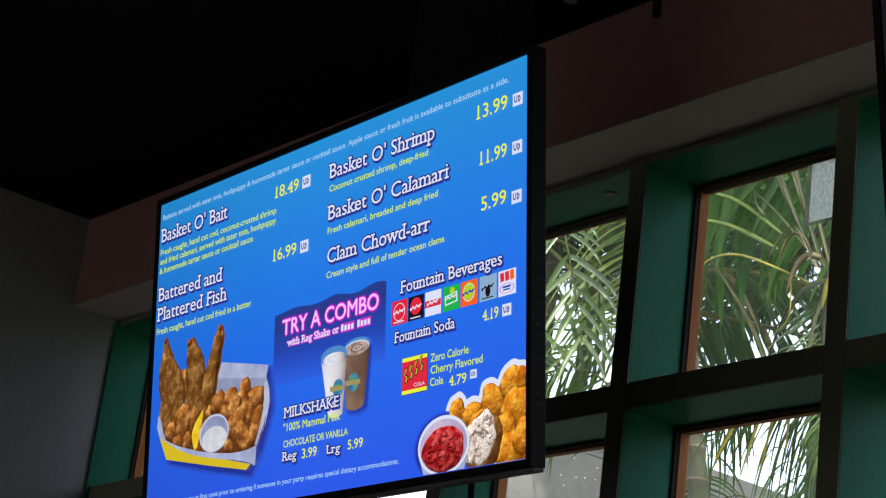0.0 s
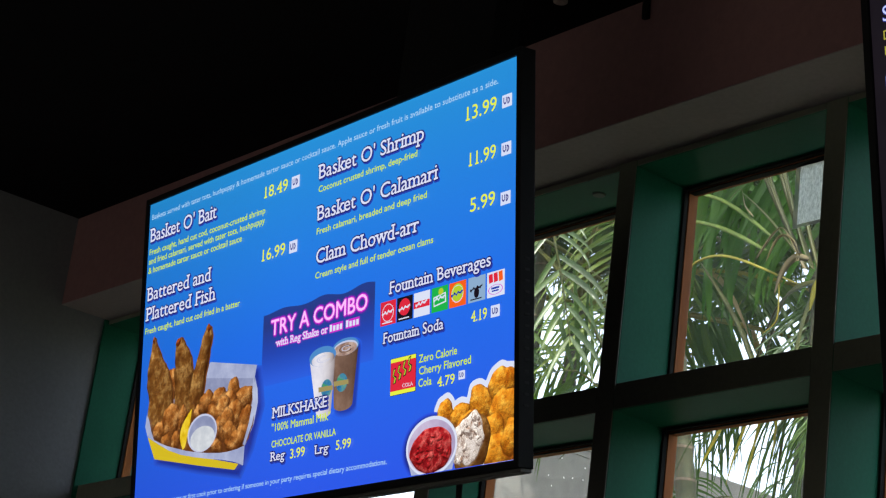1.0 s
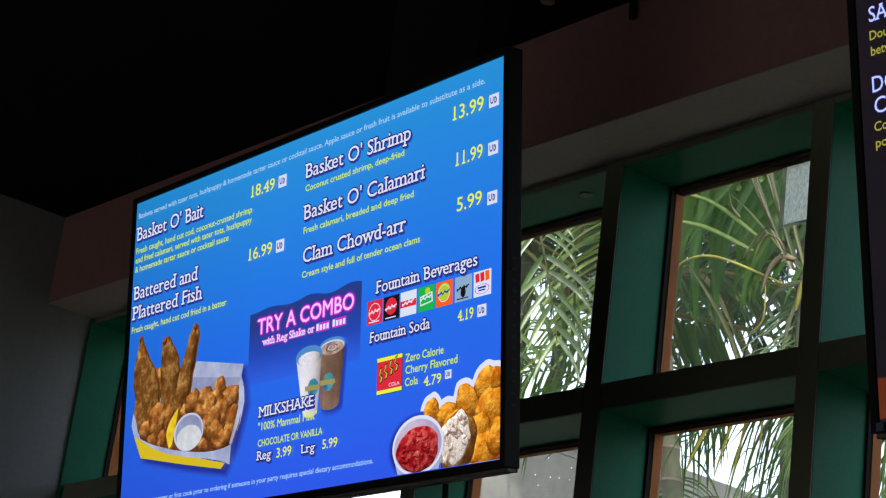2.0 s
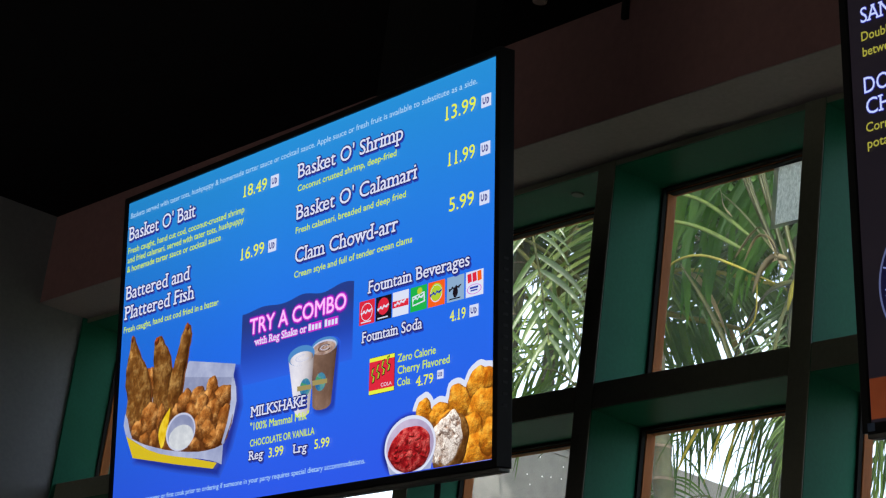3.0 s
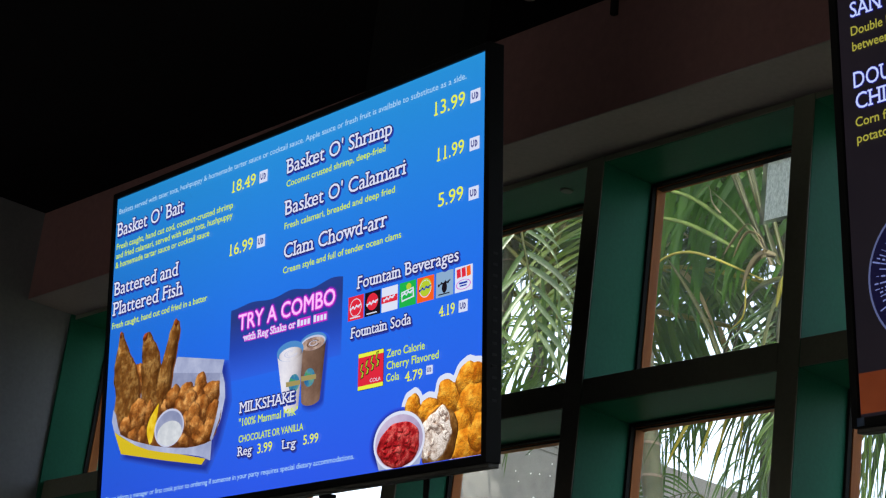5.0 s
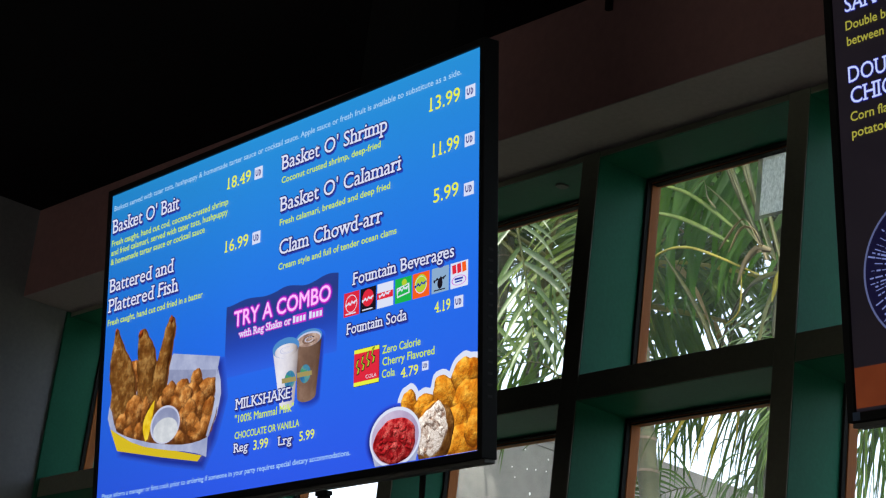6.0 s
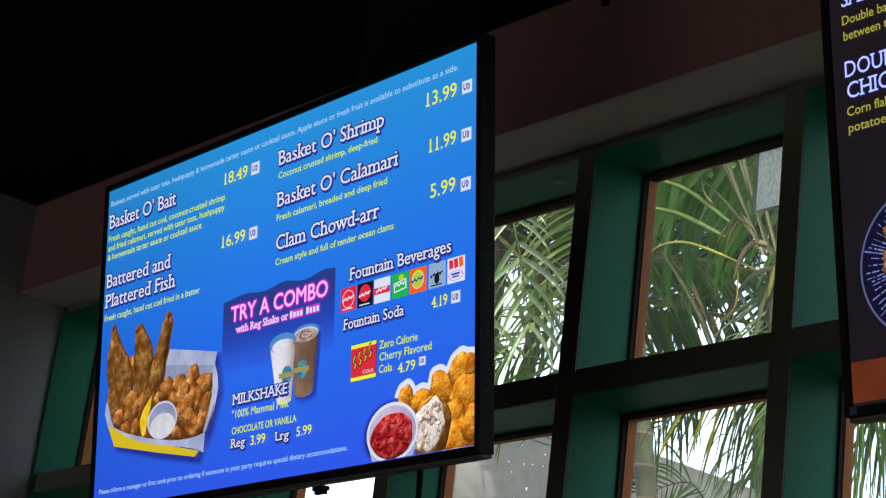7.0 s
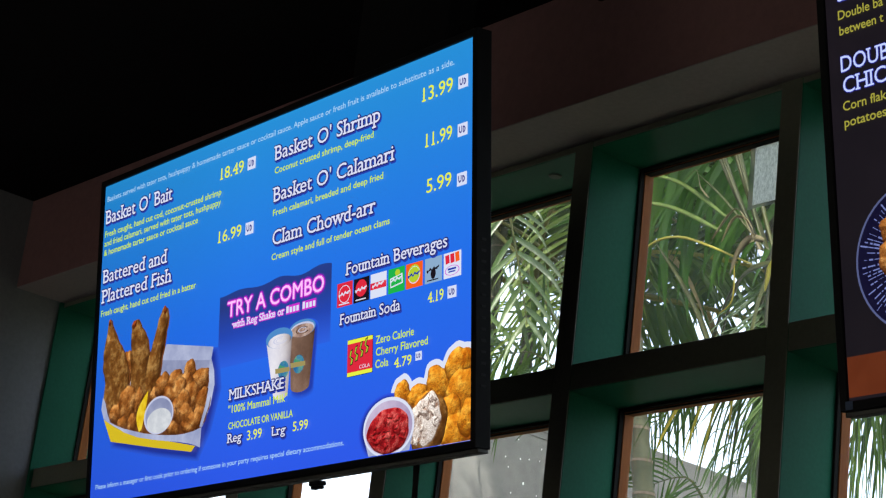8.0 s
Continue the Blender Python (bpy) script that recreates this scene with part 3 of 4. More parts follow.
# small white badges beside the prices
for u0, v0, s in ((643, 72, 32), (643, 224, 32), (1384, 72, 30), (1383, 171, 30), (1382, 272, 30), (1356, 495, 27), (1259, 610, 20)):
    part("badge", rect(u0, v0, u0 + s, v0 + s * 0.88, 3), G_BADGE, scr1, "small white badge")
    part("badge_mark", oval(u0 + s * 0.32, v0 + s * 0.40, s * 0.17, s * 0.27, 4, 14, 0, 180, 0.55), G_INK, scr1)
    part("badge_mark", oval(u0 + s * 0.60, v0 + s * 0.45, s * 0.22, s * 0.24, 4, 14, -90, 90, 0.55), G_INK, scr1)
    part("badge_mark", rect(u0 + s * 0.56, v0 + s * 0.21, u0 + s * 0.64, v0 + s * 0.69, 4), G_INK, scr1)
    for du in (0.15, 0.40):
        part("badge_mark", rect(u0 + s * du, v0 + s * 0.18, u0 + s * (du + 0.09), v0 + s * 0.42, 4), G_INK, scr1)

# seven drink tiles, marks as plain shapes
tiles = [(995, G_RED, G_RED, G_CREAM), (1052, G_BLACK, G_RED, G_CREAM), (1109, G_CREAM, G_RED, G_CREAM), (1168, G_GREEN, G_GREEN, G_CREAM),
         (1225, G_ORANGE, G_LIME, G_BLUE2), (1285, G_SILVER, G_SILVER, G_BLACK), (1343, G_CREAM, G_RED, G_ORANGE)]
for k, (u, base, mark, bar) in enumerate(tiles):
    part("drink_tile", rect(u, 427, u + 53, 478, 2), base, scr1)
    cu_, cv_ = u + 26.5, 452
    if k == 0:
        part("tile_mark", oval(cu_, cv_, 20, 19, 3, 30, 0, 360, 0.92), bar, scr1)
    if k in (1, 4):
        part("tile_mark", oval(cu_, cv_ - 3, 19, 18, 3), mark, scr1)
    if k == 2:
        part("tile_mark", rect(u, 446, u + 53, 460, 3), mark, scr1)
    if k == 3:
        part("tile_mark", oval(cu_ + 4, cv_ - 14, 8, 7, 3), G_LIME, scr1)
        part("tile_mark", flat([(u + 6, 447), (u + 46, 441), (u + 48, 462), (u + 8, 467)], 3), bar, scr1)
        part("tile_mark", flat([(u + 9, 450), (u + 43, 444), (u + 45, 460), (u + 11, 464)], 4), G_GREEN, scr1)
    if k == 4:
        part("tile_mark", oval(cu_, cv_, 19, 18, 3, 30, 0, 360, 0.9), G_CREAM, scr1)
    if k == 5:
        part("tile_mark", oval(cu_, cv_ + 8, 8, 11, 3), G_BLACK, scr1)
    if k == 6:
        for q, cc in enumerate((G_RED, G_RED, G_ORANGE)):
            part("tile_mark", flat([(u + 5 + q * 15, 432 - q), (u + 17 + q * 15, 431 - q), (u + 19 + q * 15, 448), (u + 7 + q * 15, 450)], 3), cc, scr1)
        part("tile_mark", oval(cu_, 464, 22, 10, 3, 30, 0, 360, 0.9), G_MAGENTA, scr1)
        part("tile_mark", rect(u + 14, 459, u + 39, 463, 4), G_BLUE2, scr1)
        part("tile_mark", rect(u + 16, 465, u + 37, 468, 4), G_BLUE2, scr1)
        continue
    wavy = [(u + 8 + 38 * q / 12, 454 + 2 * math.sin(q * 1.5) - 0.35 * q) for q in range(13)]
    part("tile_mark", flat([(a, c - 2.6 - 1.6 * math.sin(q * 2.1)) for q, (a, c) in enumerate(wavy)] + [(a, c + 1.8 + 1.4 * math.sin(q * 2.6)) for q, (a, c) in reversed(list(enumerate(wavy)))], 5), bar, scr1)
    if k in (0, 1, 5):
        part("tile_mark", rect(u + 9, 472, u + 44, 474.5, 5), bar, scr1)

# red cola tile
part("cola_tile", rect(1035, 553, 1121, 631, 2), G_BLACK, scr1, "red and yellow drink tile")
part("tile_mark", rect(1036, 554, 1120, 562, 3), G_PRICE, scr1)
part("tile_mark", rect(1036, 622, 1120, 630, 3), G_PRICE, scr1)
part("tile_mark", rect(1036, 562, 1120, 622, 3), G_RED, scr1)
for k in range(4):
    u, v = 1044 + 17 * k, 590 - 6 * k
    part("tile_mark", flat([(u + 2, v - 14), (u + 11, v - 17), (u + 5, v - 1), (u + 14, v + 3), (u + 11, v + 16), (u + 1, v + 18), (u + 6, v + 5), (u - 1, v + 1)], 4), G_BLACK, scr1)
    part("tile_mark", flat([(u + 4, v - 12), (u + 9, v - 14), (u + 3, v), (u + 12, v + 5), (u + 9, v + 14), (u + 4, v + 16), (u + 8, v + 5), (u + 1, v)], 5), G_LIME, scr1)
part("lettering", lettering("COLA", 1077, 618, 36, 8, 4), G_CREAM, scr1, "COLA")

# two shakes
def soft_shadow(points, layer, grow, deep, pale, name):
    """A blurred shadow in the picture: outlines that shrink inwards and darken."""
    cu_, cv_ = sum(p[0] for p in points) / len(points), sum(p[1] for p in points) / len(points)
    for k in range(7):
        f = k / 6
        g = 1 + grow * (1 - 2 * f)
        tone = glow(name, tuple(a + (b - a) * f ** 1.3 for a, b in zip(pale, deep)))
        part(name, trimmed(flat([(cu_ + (p - cu_) * g, cv_ + (q - cv_) * g) for p, q in points], layer + 0.05 * k)), tone, scr1)


def trimmed(bm):
    """What of a shape lies on the picture."""
    for co, no in ((su(1428.4, 0), (1, 0, 0)), (su(0, 803.3), (0, 0, -1))):
        bmesh.ops.bisect_plane(bm, geom=bm.verts[:] + bm.edges[:] + bm.faces[:], plane_co=co, plane_no=no, clear_outer=True)
    return bm


def cup_line(tu, tv_, tr, bu, bv, br):
    top = [(tu + tr * math.cos(a), tv_ + 0.42 * tr * math.sin(a)) for a in [math.pi + k * math.pi / 16 for k in range(17)]]
    foot = [(bu + br * math.cos(a), bv + 0.38 * br * math.sin(a)) for a in [k * math.pi / 16 for k in range(17)]]
    return top + foot


def beaker(tu, tv_, tr, bu, bv, br, layer):
    """A tapered cup seen a little from above."""
    return flat(cup_line(tu, tv_, tr, bu, bv, br), layer)


soft_shadow(cup_line(880, 508, 48, 878, 634, 38), 1.2, 0.07, (34, 62, 170), (42, 92, 222), "cup_shadow")
part("chocolate_cup", beaker(873, 502, 47, 869, 626, 34, 2), G_CHOC, scr1, "chocolate shake in a clear cup")
part("cup_rim", oval(873, 501, 48, 19, 2.5), G_CUPBLUE, scr1)
part("cup_rim", oval(873, 503, 44, 15, 2.6), G_CUPWALL, scr1)
part("shake_top", oval(873, 506, 42, 14, 3), G_CHOCTOP, scr1)
for k in range(3):
    part("shake_swirl", oval(874 + k, 506 - k, 24 - 8 * k, 8 - 2.4 * k, 3.2 + 0.2 * k, 24, 20, 330, 0.8), G_CHOC if k % 2 == 0 else G_CUPWALL, scr1)
part("vanilla_cup", beaker(789, 511, 49, 799, 636, 27, 3.5), G_MILK, scr1, "vanilla shake in a clear cup")
part("cup_rim", oval(789, 510, 50, 22, 3.6), G_CUPBLUE, scr1)
part("shake_top", oval(791, 517, 43, 15, 3.8), G_MILK, scr1)
for k in range(2):
    part("shake_swirl", oval(793, 516, 26 - 10 * k, 8 - 3 * k, 4 + 0.2 * k, 24, 10, 300, 0.85), G_CUPWALL, scr1)
G_GLOBE = glow_food("printed_globe", (40, 100, 150), (58, 130, 166), (110, 160, 130), 30, "flat")
for cu_, cv_ in ((808, 583), (864, 578)):
    part("globe_mark", oval(cu_, cv_, 20, 20, 4.2), G_GLOBE, scr1)
    part("globe_mark", blob(cu_ - 4, cv_ - 3, 11, 8, 20, 3, 4.3, 0.3), glow("globe_green", (70, 150, 110)), scr1)
    part("name_bar", flat([(cu_ - 30, cv_ - 6), (cu_ + 24, cv_ - 4), (cu_ + 25, cv_ + 6), (cu_ - 29, cv_ + 5)], 4.4), glow("globe_gold", (160, 146, 92)), scr1)

# the fish basket
def fillet(spine, widths, seed, layer, rough=0.10, n=40):
    """A lumpy battered strip along a few places on the picture, with its half widths there."""
    rnd = random.Random(seed)
    ph = [rnd.uniform(0, math.tau) for _ in range(6)]
    pts = [Vector((u, v, w)) for (u, v), w in zip(spine, widths)]
    bm = bmesh.new()
    tall = bm.verts.layers.float.new("round")
    rows = []
    for i in range(n + 1):
        f = i / n
        k = min(int(f * (len(pts) - 1)), len(pts) - 2)
        g = f * (len(pts) - 1) - k
        p0, p1, p2, p3 = pts[max(k - 1, 0)], pts[k], pts[k + 1], pts[min(k + 2, len(pts) - 1)]
        p = 0.5 * (2 * p1 + (p2 - p0) * g + (2 * p0 - 5 * p1 + 4 * p2 - p3) * g * g + (3 * p1 - p0 - 3 * p2 + p3) * g ** 3)
        d = (p2 - p1).to_2d().normalized()
        row = []
        for j in range(9):
            c = math.sin((j / 8 - 0.5) * math.pi)
            e = 0 if c > 0 else 1
            w = p.z * (1 + rough * (math.sin(11 * f + ph[e]) + 0.7 * math.sin(23 * f + ph[2 + e]) + 0.45 * math.sin(47 * f + ph[4 + e]))) * math.sqrt(min(1, (f + 0.004) / 0.05)) * math.sqrt(min(1, (1.004 - f) / 0.08))
            row.append(bm.verts.new(su(p.x - d.y * c * w, p.y + d.x * c * w, layer)))
            row[-1][tall] = math.sqrt(max(0.0, 1 - c * c)) * min(1, p.z / 30)
        rows.append(row)
    for r0, r1 in zip(rows, rows[1:]):
        for j in range(8):
            bm.faces.new((r0[j], r0[j + 1], r1[j + 1], r1[j]))
    return bm


soft_shadow([(72, 610), (100, 672), (300, 712), (474, 740), (520, 680), (556, 590), (540, 500), (340, 470), (180, 520)], 1.2, 0.05, (30, 50, 150), (43, 86, 208), "tray_shadow")
part("paper_back", flat([(300, 480), (326, 454), (528, 490), (521, 516), (534, 545), (538, 577), (524, 625), (494, 669), (300, 670), (100, 640), (60, 600), (45, 548), (66, 530), (180, 500)], 2), G_PAPERW, scr1, "white waxed paper")
part("paper_fold", flat([(300, 489), (523, 520), (521, 560), (500, 640), (330, 600)], 2.3), G_PAPERD, scr1)
part("tray", flat([(56, 602), (94, 660), (300, 697), (457, 723), (473, 711), (300, 676), (120, 628)], 8.3), G_TRAY, scr1, "yellow paper tray")
# battered strips standing up
strips = (([(57, 352), (62, 386), (76, 440), (98, 500), (106, 600)], (5, 17, 44, 56, 56)),
          ([(175, 375), (186, 400), (205, 450), (208, 500), (212, 610)], (12, 25, 40, 40, 42)),
          ([(314, 362), (310, 390), (298, 430), (276, 490), (262, 580)], (8, 20, 24, 30, 30)))
part("fried_fish", blob(156, 485, 26, 46, 0, 39, 3.0, 0.12), G_NUGGET, scr1, "battered fish strip")
for k, (spine, widths) in enumerate(strips):
    # offset dark outline: shade painted behind the strip
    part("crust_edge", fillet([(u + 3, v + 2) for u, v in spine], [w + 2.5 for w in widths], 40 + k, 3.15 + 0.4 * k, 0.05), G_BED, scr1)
    part("fried_fish", fillet(spine, widths, 40 + k, 3.2 + 0.4 * k, 0.05), G_FISH, scr1, "battered fish strip")
    (u0, v0), w0 = spine[0], widths[0]
    part("crust", blob(u0 + 1, v0 + 8, w0 * 0.75 + 1, 10, 0, 60 + k, 3.5 + 0.4 * k, 0.15), G_TIP, scr1)
# pieces heaped in the tray
# brown filling, the shade between pieces put in as colour
part("nugget_bed", flat([(290, 555), (330, 535), (420, 535), (490, 556), (510, 600), (496, 650), (470, 678), (330, 675), (230, 660), (90, 622), (70, 580), (150, 560), (262, 560)], 4.5), G_BED, scr1, "brown gaps between the heaped nuggets")
left = ((112, 592, 34, 27), (161, 576, 44, 42), (140, 622, 22, 20), (186, 628, 22, 26), (288, 572, 24, 22), (212, 574, 20, 30))
right = ((434, 536, 28, 27), (319, 552, 30, 32), (375, 550, 33, 30), (481, 560, 36, 30), (427, 562, 24, 30), (350, 586, 32, 28), (392, 580, 33, 34), (448, 592, 33, 31),
         (494, 610, 27, 33), (381, 620, 26, 27), (410, 612, 30, 38), (482, 642, 26, 25), (428, 640, 30, 34), (462, 655, 33, 24), (372, 660, 30, 18), (436, 668, 30, 15))
for k, (u, v, ru, rv) in enumerate(left + right):
    turn = random.Random(90 + k).uniform(-35, 35)
    # larger dark copy, set off down and right as painted shade
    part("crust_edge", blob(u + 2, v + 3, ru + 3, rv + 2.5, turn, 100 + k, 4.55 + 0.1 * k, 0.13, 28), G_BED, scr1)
    part("nugget", blob(u, v, ru, rv, turn, 100 + k, 4.6 + 0.1 * k, 0.13, 28), G_NUGGET, scr1)
part("lemon_wedge", flat([(258 - 34 * f - 30 * math.sin(math.pi * f), 556 + 96 * f) for f in [k / 16 for k in range(17)]] + [(258 - 26 * f + 4 * math.sin(math.pi * f), 556 + 96 * f) for f in [1 - k / 16 for k in range(1, 16)]], 7.9), G_LEMON, scr1, "yellow lemon wedge")
part("dip_cup", oval(309, 621, 65, 45, 8.0), G_CUPWALL, scr1, "small plastic cup of white dip")
part("dip_cup", oval(310, 621, 59, 40, 8.1), G_PAPERD, scr1)
part("dip", oval(312, 634, 54, 29, 8.2), G_DIP, scr1, "white dip")
upper = [(52, 597), (84, 611), (116, 623), (150, 634), (187, 643), (247, 657), (300, 666), (343, 672), (390, 677), (427, 678), (465, 676), (496, 671)]
lower = [(493, 717), (470, 709), (447, 703), (400, 694), (345, 686), (280, 675), (219, 663), (160, 646), (106, 624), (60, 604)]
part("paper_front", flat(upper + lower, 8.5), G_PAPERW, scr1, "white paper over the tray's front edge")
part("paper_side", flat([(521, 516), (534, 545), (538, 577), (524, 625), (496, 672), (488, 668), (510, 620), (522, 577), (519, 550)], 8.4), G_PAPERW, scr1)

part("paper_side", flat([(45, 545), (40, 575), (52, 597), (86, 612), (70, 588), (58, 560)], 7.0), G_PAPERW, scr1)

# nuggets cut out with a white rim, red sauce cup
bunch = [(1219, 690, 27, 27, 0), (1268, 702, 34, 26, 8), (1330, 682, 38, 34, 20), (1392, 652, 42, 32, -32), (1300, 722, 40, 30, 4), (1402, 706, 46, 44, 10), (1362, 744, 40, 36, 15), (1388, 784, 48, 36, 0), (1422, 760, 30, 36, 8)]
for k, (u, v, ru, rv, turn) in enumerate(bunch):
    part("cutout_rim", trimmed(blob(u, v, ru + 12, rv + 12, turn, 150 + k, 2 + 0.02 * k, 0.08, 34)), G_CREAM, scr1, "white rim round the nuggets")
    # shade painted as a slightly larger dark outline
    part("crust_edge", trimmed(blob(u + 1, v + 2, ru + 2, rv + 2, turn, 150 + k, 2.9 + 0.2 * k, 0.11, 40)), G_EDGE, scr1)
    part("nugget", trimmed(blob(u, v, ru, rv, turn, 150 + k, 3 + 0.2 * k, 0.11, 40)), G_GOLD, scr1, "golden fried nugget")
part("powdered_bite", trimmed(blob(1303, 762, 56, 66, 25, 171, 5.5, 0.06, 44)), G_FISH, scr1, "split bite with a brown crust")
part("powder", trimmed(blob(1291, 751, 45, 57, 30, 175, 5.8, 0.14, 50)), G_POWDER, scr1, "white powder on the bite")
for k in range(16):
    rq = random.Random(400 + k)
    part("powder", blob(1298 + rq.uniform(-34, 36), 748 + rq.uniform(-48, 44), rq.uniform(5, 12), rq.uniform(4, 9), rq.uniform(0, 90), 410 + k, 5.9 + 0.02 * k, 0.3, 14), G_POWDER, scr1)
soft_shadow([(1172 + 88 * math.cos(a), 752 + 66 * math.sin(a)) for a in [k * math.tau / 40 for k in range(40)]], 2.3, 0.07, (28, 44, 140), (46, 84, 226), "sauce_shadow")
part("sauce_cup", flat([(1097, 757), (1116, 803), (1246, 803), (1261, 757)], 6.5), G_PAPERW, scr1, "side of the white cup")
part("sauce_cup", trimmed(blob(1179, 750, 82, 60, 0, 5, 6.6, 0.0, 50)), G_CREAM, scr1, "white cup of red chunky sauce")
part("sauce_cup", trimmed(blob(1179, 751, 76, 54, 0, 5, 6.7, 0.0, 50)), G_CUPIN, scr1)
part("red_sauce", trimmed(blob(1179, 758, 69, 45, 0, 5, 6.8, 0.05, 50)), G_SALSA, scr1)
for k in range(22):
    rq = random.Random(200 + k)
    a, r = rq.uniform(0, math.tau), math.sqrt(rq.random())
    part("sauce_chunk", trimmed(blob(1180 + 54 * r * math.cos(a), 758 + 34 * r * math.sin(a), rq.uniform(5, 14), rq.uniform(3, 9), rq.uniform(-40, 40), 210 + k, 6.9 + 0.02 * k, 0.25, 18)), G_SALSA, scr1)

# the dark second menu: the words that show
G_TWHITE, G_TYELLOW = glow("cold_white_letters", (196, 210, 255)), glow("dull_yellow_letters", (160, 155, 62))
for text, u, v, w, cap in (("SAN", 26, 156, 60, 27), ("DOUB", 25, 275, 94, 28), ("CHIC", 27, 311, 84, 28)):
    part("lettering_rim", lettering(text, u, v, w, cap, 4, 1.3, True), glow("blue_rim", (40, 44, 150)), scr2)
    part("lettering", lettering(text, u, v, w, cap, 5, 0.0, True), G_TWHITE, scr2, text)
words(scr2, [("Double ba", 26, 187, 88, 16), ("between t", 27, 213.5, 86, 16), ("Corn flak", 25, 340, 84, 16), ("potatoes", 26, 367, 81, 16)], G_TYELLOW, "line")
part("orange_band", rect(1, 735, 1424, 799, 2), glow_food("burnt_orange", (84, 36, 17), (94, 41, 20), (104, 48, 24), 4, "flat"), scr2, "burnt orange band along the foot")
part("plate_rim", oval(151, 597, 121, 121, 3, 60, 0, 360, 0.97), glow("plate_grey_rim", (84, 92, 132)), scr2, "blue plate with a pale rim")
part("plate", oval(151, 597, 118, 118, 2.5, 60), glow("plate_blue", (15, 13, 44)), scr2)
M_GLINT = glow("plate_glint", (112, 124, 180))
for k in range(72):
    a = math.tau * k / 72 + 0.03 * math.sin(k * 7.3)
    rq = random.Random(300 + k)
    c, sn = math.cos(a), math.sin(a)
    r0 = 62 + rq.uniform(-4, 10)
    while r0 < 104:
        r1, wd = r0 + rq.uniform(3, 16), rq.uniform(0.3, 1.5)
        part("plate_glint", flat([(151 + r0 * c - wd * sn, 597 + r0 * sn + wd * c), (151 + r1 * c - wd * sn, 597 + r1 * sn + wd * c), (151 + r1 * c + wd * sn, 597 + r1 * sn - wd * c), (151 + r0 * c + wd * sn, 597 + r0 * sn - wd * c)], 3), M_GLINT, scr2)
        r0 = r1 + rq.uniform(1, 5)
for k, (u, v, r) in enumerate(((122, 548, 40), (118, 592, 42), (168, 575, 50), (150, 530, 36))):
    part("fried_chicken", blob(u, v, r, r * 0.9, 15 * k, 320 + k, 3.5 + 0.2 * k, 0.16), G_NUGGET, scr2)

# ---- hung from the ceiling behind each display ----
for dm in (DISPLAY_1, DISPLAY_2):
    c = dm.translation
    hanger = tagged(empty("display_hanger", pose(c.x + 0.10, c.y + 0.30, ZC)), "black boxed ceiling hanger behind a display", "mount", group="display hangers")
    part("column", box(-0.21, 0.13, -0.06, 0.02, -1.15, -0.001, 0.004), M_METAL, hanger)
    part("ceiling_plate", box(-0.25, 0.17, -0.11, 0.07, -0.012, 0.0, 0.002), M_METAL, hanger)
    part("bracket", box(-0.30, 0.10, -0.235, -0.061, -1.30, -1.10, 0.004), M_METAL, hanger)

# cable and small sensor under the first display
tagged(part("power_cable", tube([(-3.027, 2.47, 2.52), (-3.022, 2.472, 2.44), (-3.014, 2.47, 2.37), (-3.008, 2.472, 2.25), (-3.0, 2.5, 2.0), (-2.99, 2.9, 1.7), (-2.99, 3.515, 1.6)], 0.0065), M_GASKET, smooth=True), "black cable hanging down behind the display", "cable")
sensor = tagged(empty("display_sensor", DISPLAY_1 @ pose(0.20, 0.02, -SH / 2 - 0.027)), "small black two-knobbed sensor under the display", "sensor")
part("sensor_body", box(-0.019, 0.019, -0.010, 0.010, -0.010, 0.0005, 0.003), M_BEZEL, sensor)
for dx in (-0.009, 0.009):
    part("knob", box(dx - 0.007, dx + 0.007, -0.007, 0.007, -0.017, -0.0095, 0.003), M_BEZEL, sensor)

# ceiling spot, its rim showing, and a black stub added for a fuzzy dark mark on the beam
spot = tagged(empty("ceiling_spot", pose(-3.695, 3.165, ZC)), "small round cream ceiling spot", "lamp")
part("trim_ring", cyl(0.020, -0.006, 0, 28), M_LAMP, spot, smooth=False)
part("lens", cyl(0.013, -0.009, -0.0062, 24, r2=0.016), M_LAMP, spot)
tagged(part("conduit", tube([(-3.488, 3.292, 3.985), (-3.488, 3.29, 4.02), (-3.488, 3.29, 4.048)], 0.011), M_GASKET, smooth=True), "short black stub added for a fuzzy dark mark on the red-brown beam", "conduit")

# round spring catch on the underside of a window head, paper on a pane
head_catch = tagged(part("head_catch", cyl(0.017, -0.004, 0.0, 24, r2=0.020), M_CATCH), "small metal catch under a green window head", "catch")
head_catch.matrix_world = pose(-3.93, 3.594, 3.680)
M_TAPE = bpy.data.materials.new("clear_tape")
nt, b = nodes_of(M_TAPE)
b.inputs["Base Color"].default_value, b.inputs["Alpha"].default_value, b.inputs["Roughness"].default_value = (0.6, 0.62, 0.6, 1), 0.35, 0.4
sheet = tagged(empty("window_sheet", pose(-3.262, YG + 0.0405, 3.482)), "white frosted sheet stuck on a window pane", "paper")
part("sheet", box(-0.036, 0.044, -0.0015, 0.0, 0.020, 0.212), M_PAPER, sheet)
part("tape_strip", box(-0.052, -0.0365, -0.0012, 0.0, 0.010, 0.214), M_TAPE, sheet, "torn clear tape edge")
part("tape_strip", box(-0.036, 0.044, -0.0012, 0.0, 0.010, 0.0195), M_TAPE, sheet, "torn clear tape edge")

# ---- outdoors: ground, concrete wall, palms ----
bm = bmesh.new()
bmesh.ops.create_grid(bm, x_segments=60, y_segments=60, size=300)
for v in bm.verts:
    v.co.z = -0.20 + 0.10 * noise.noise(v.co * 0.15)
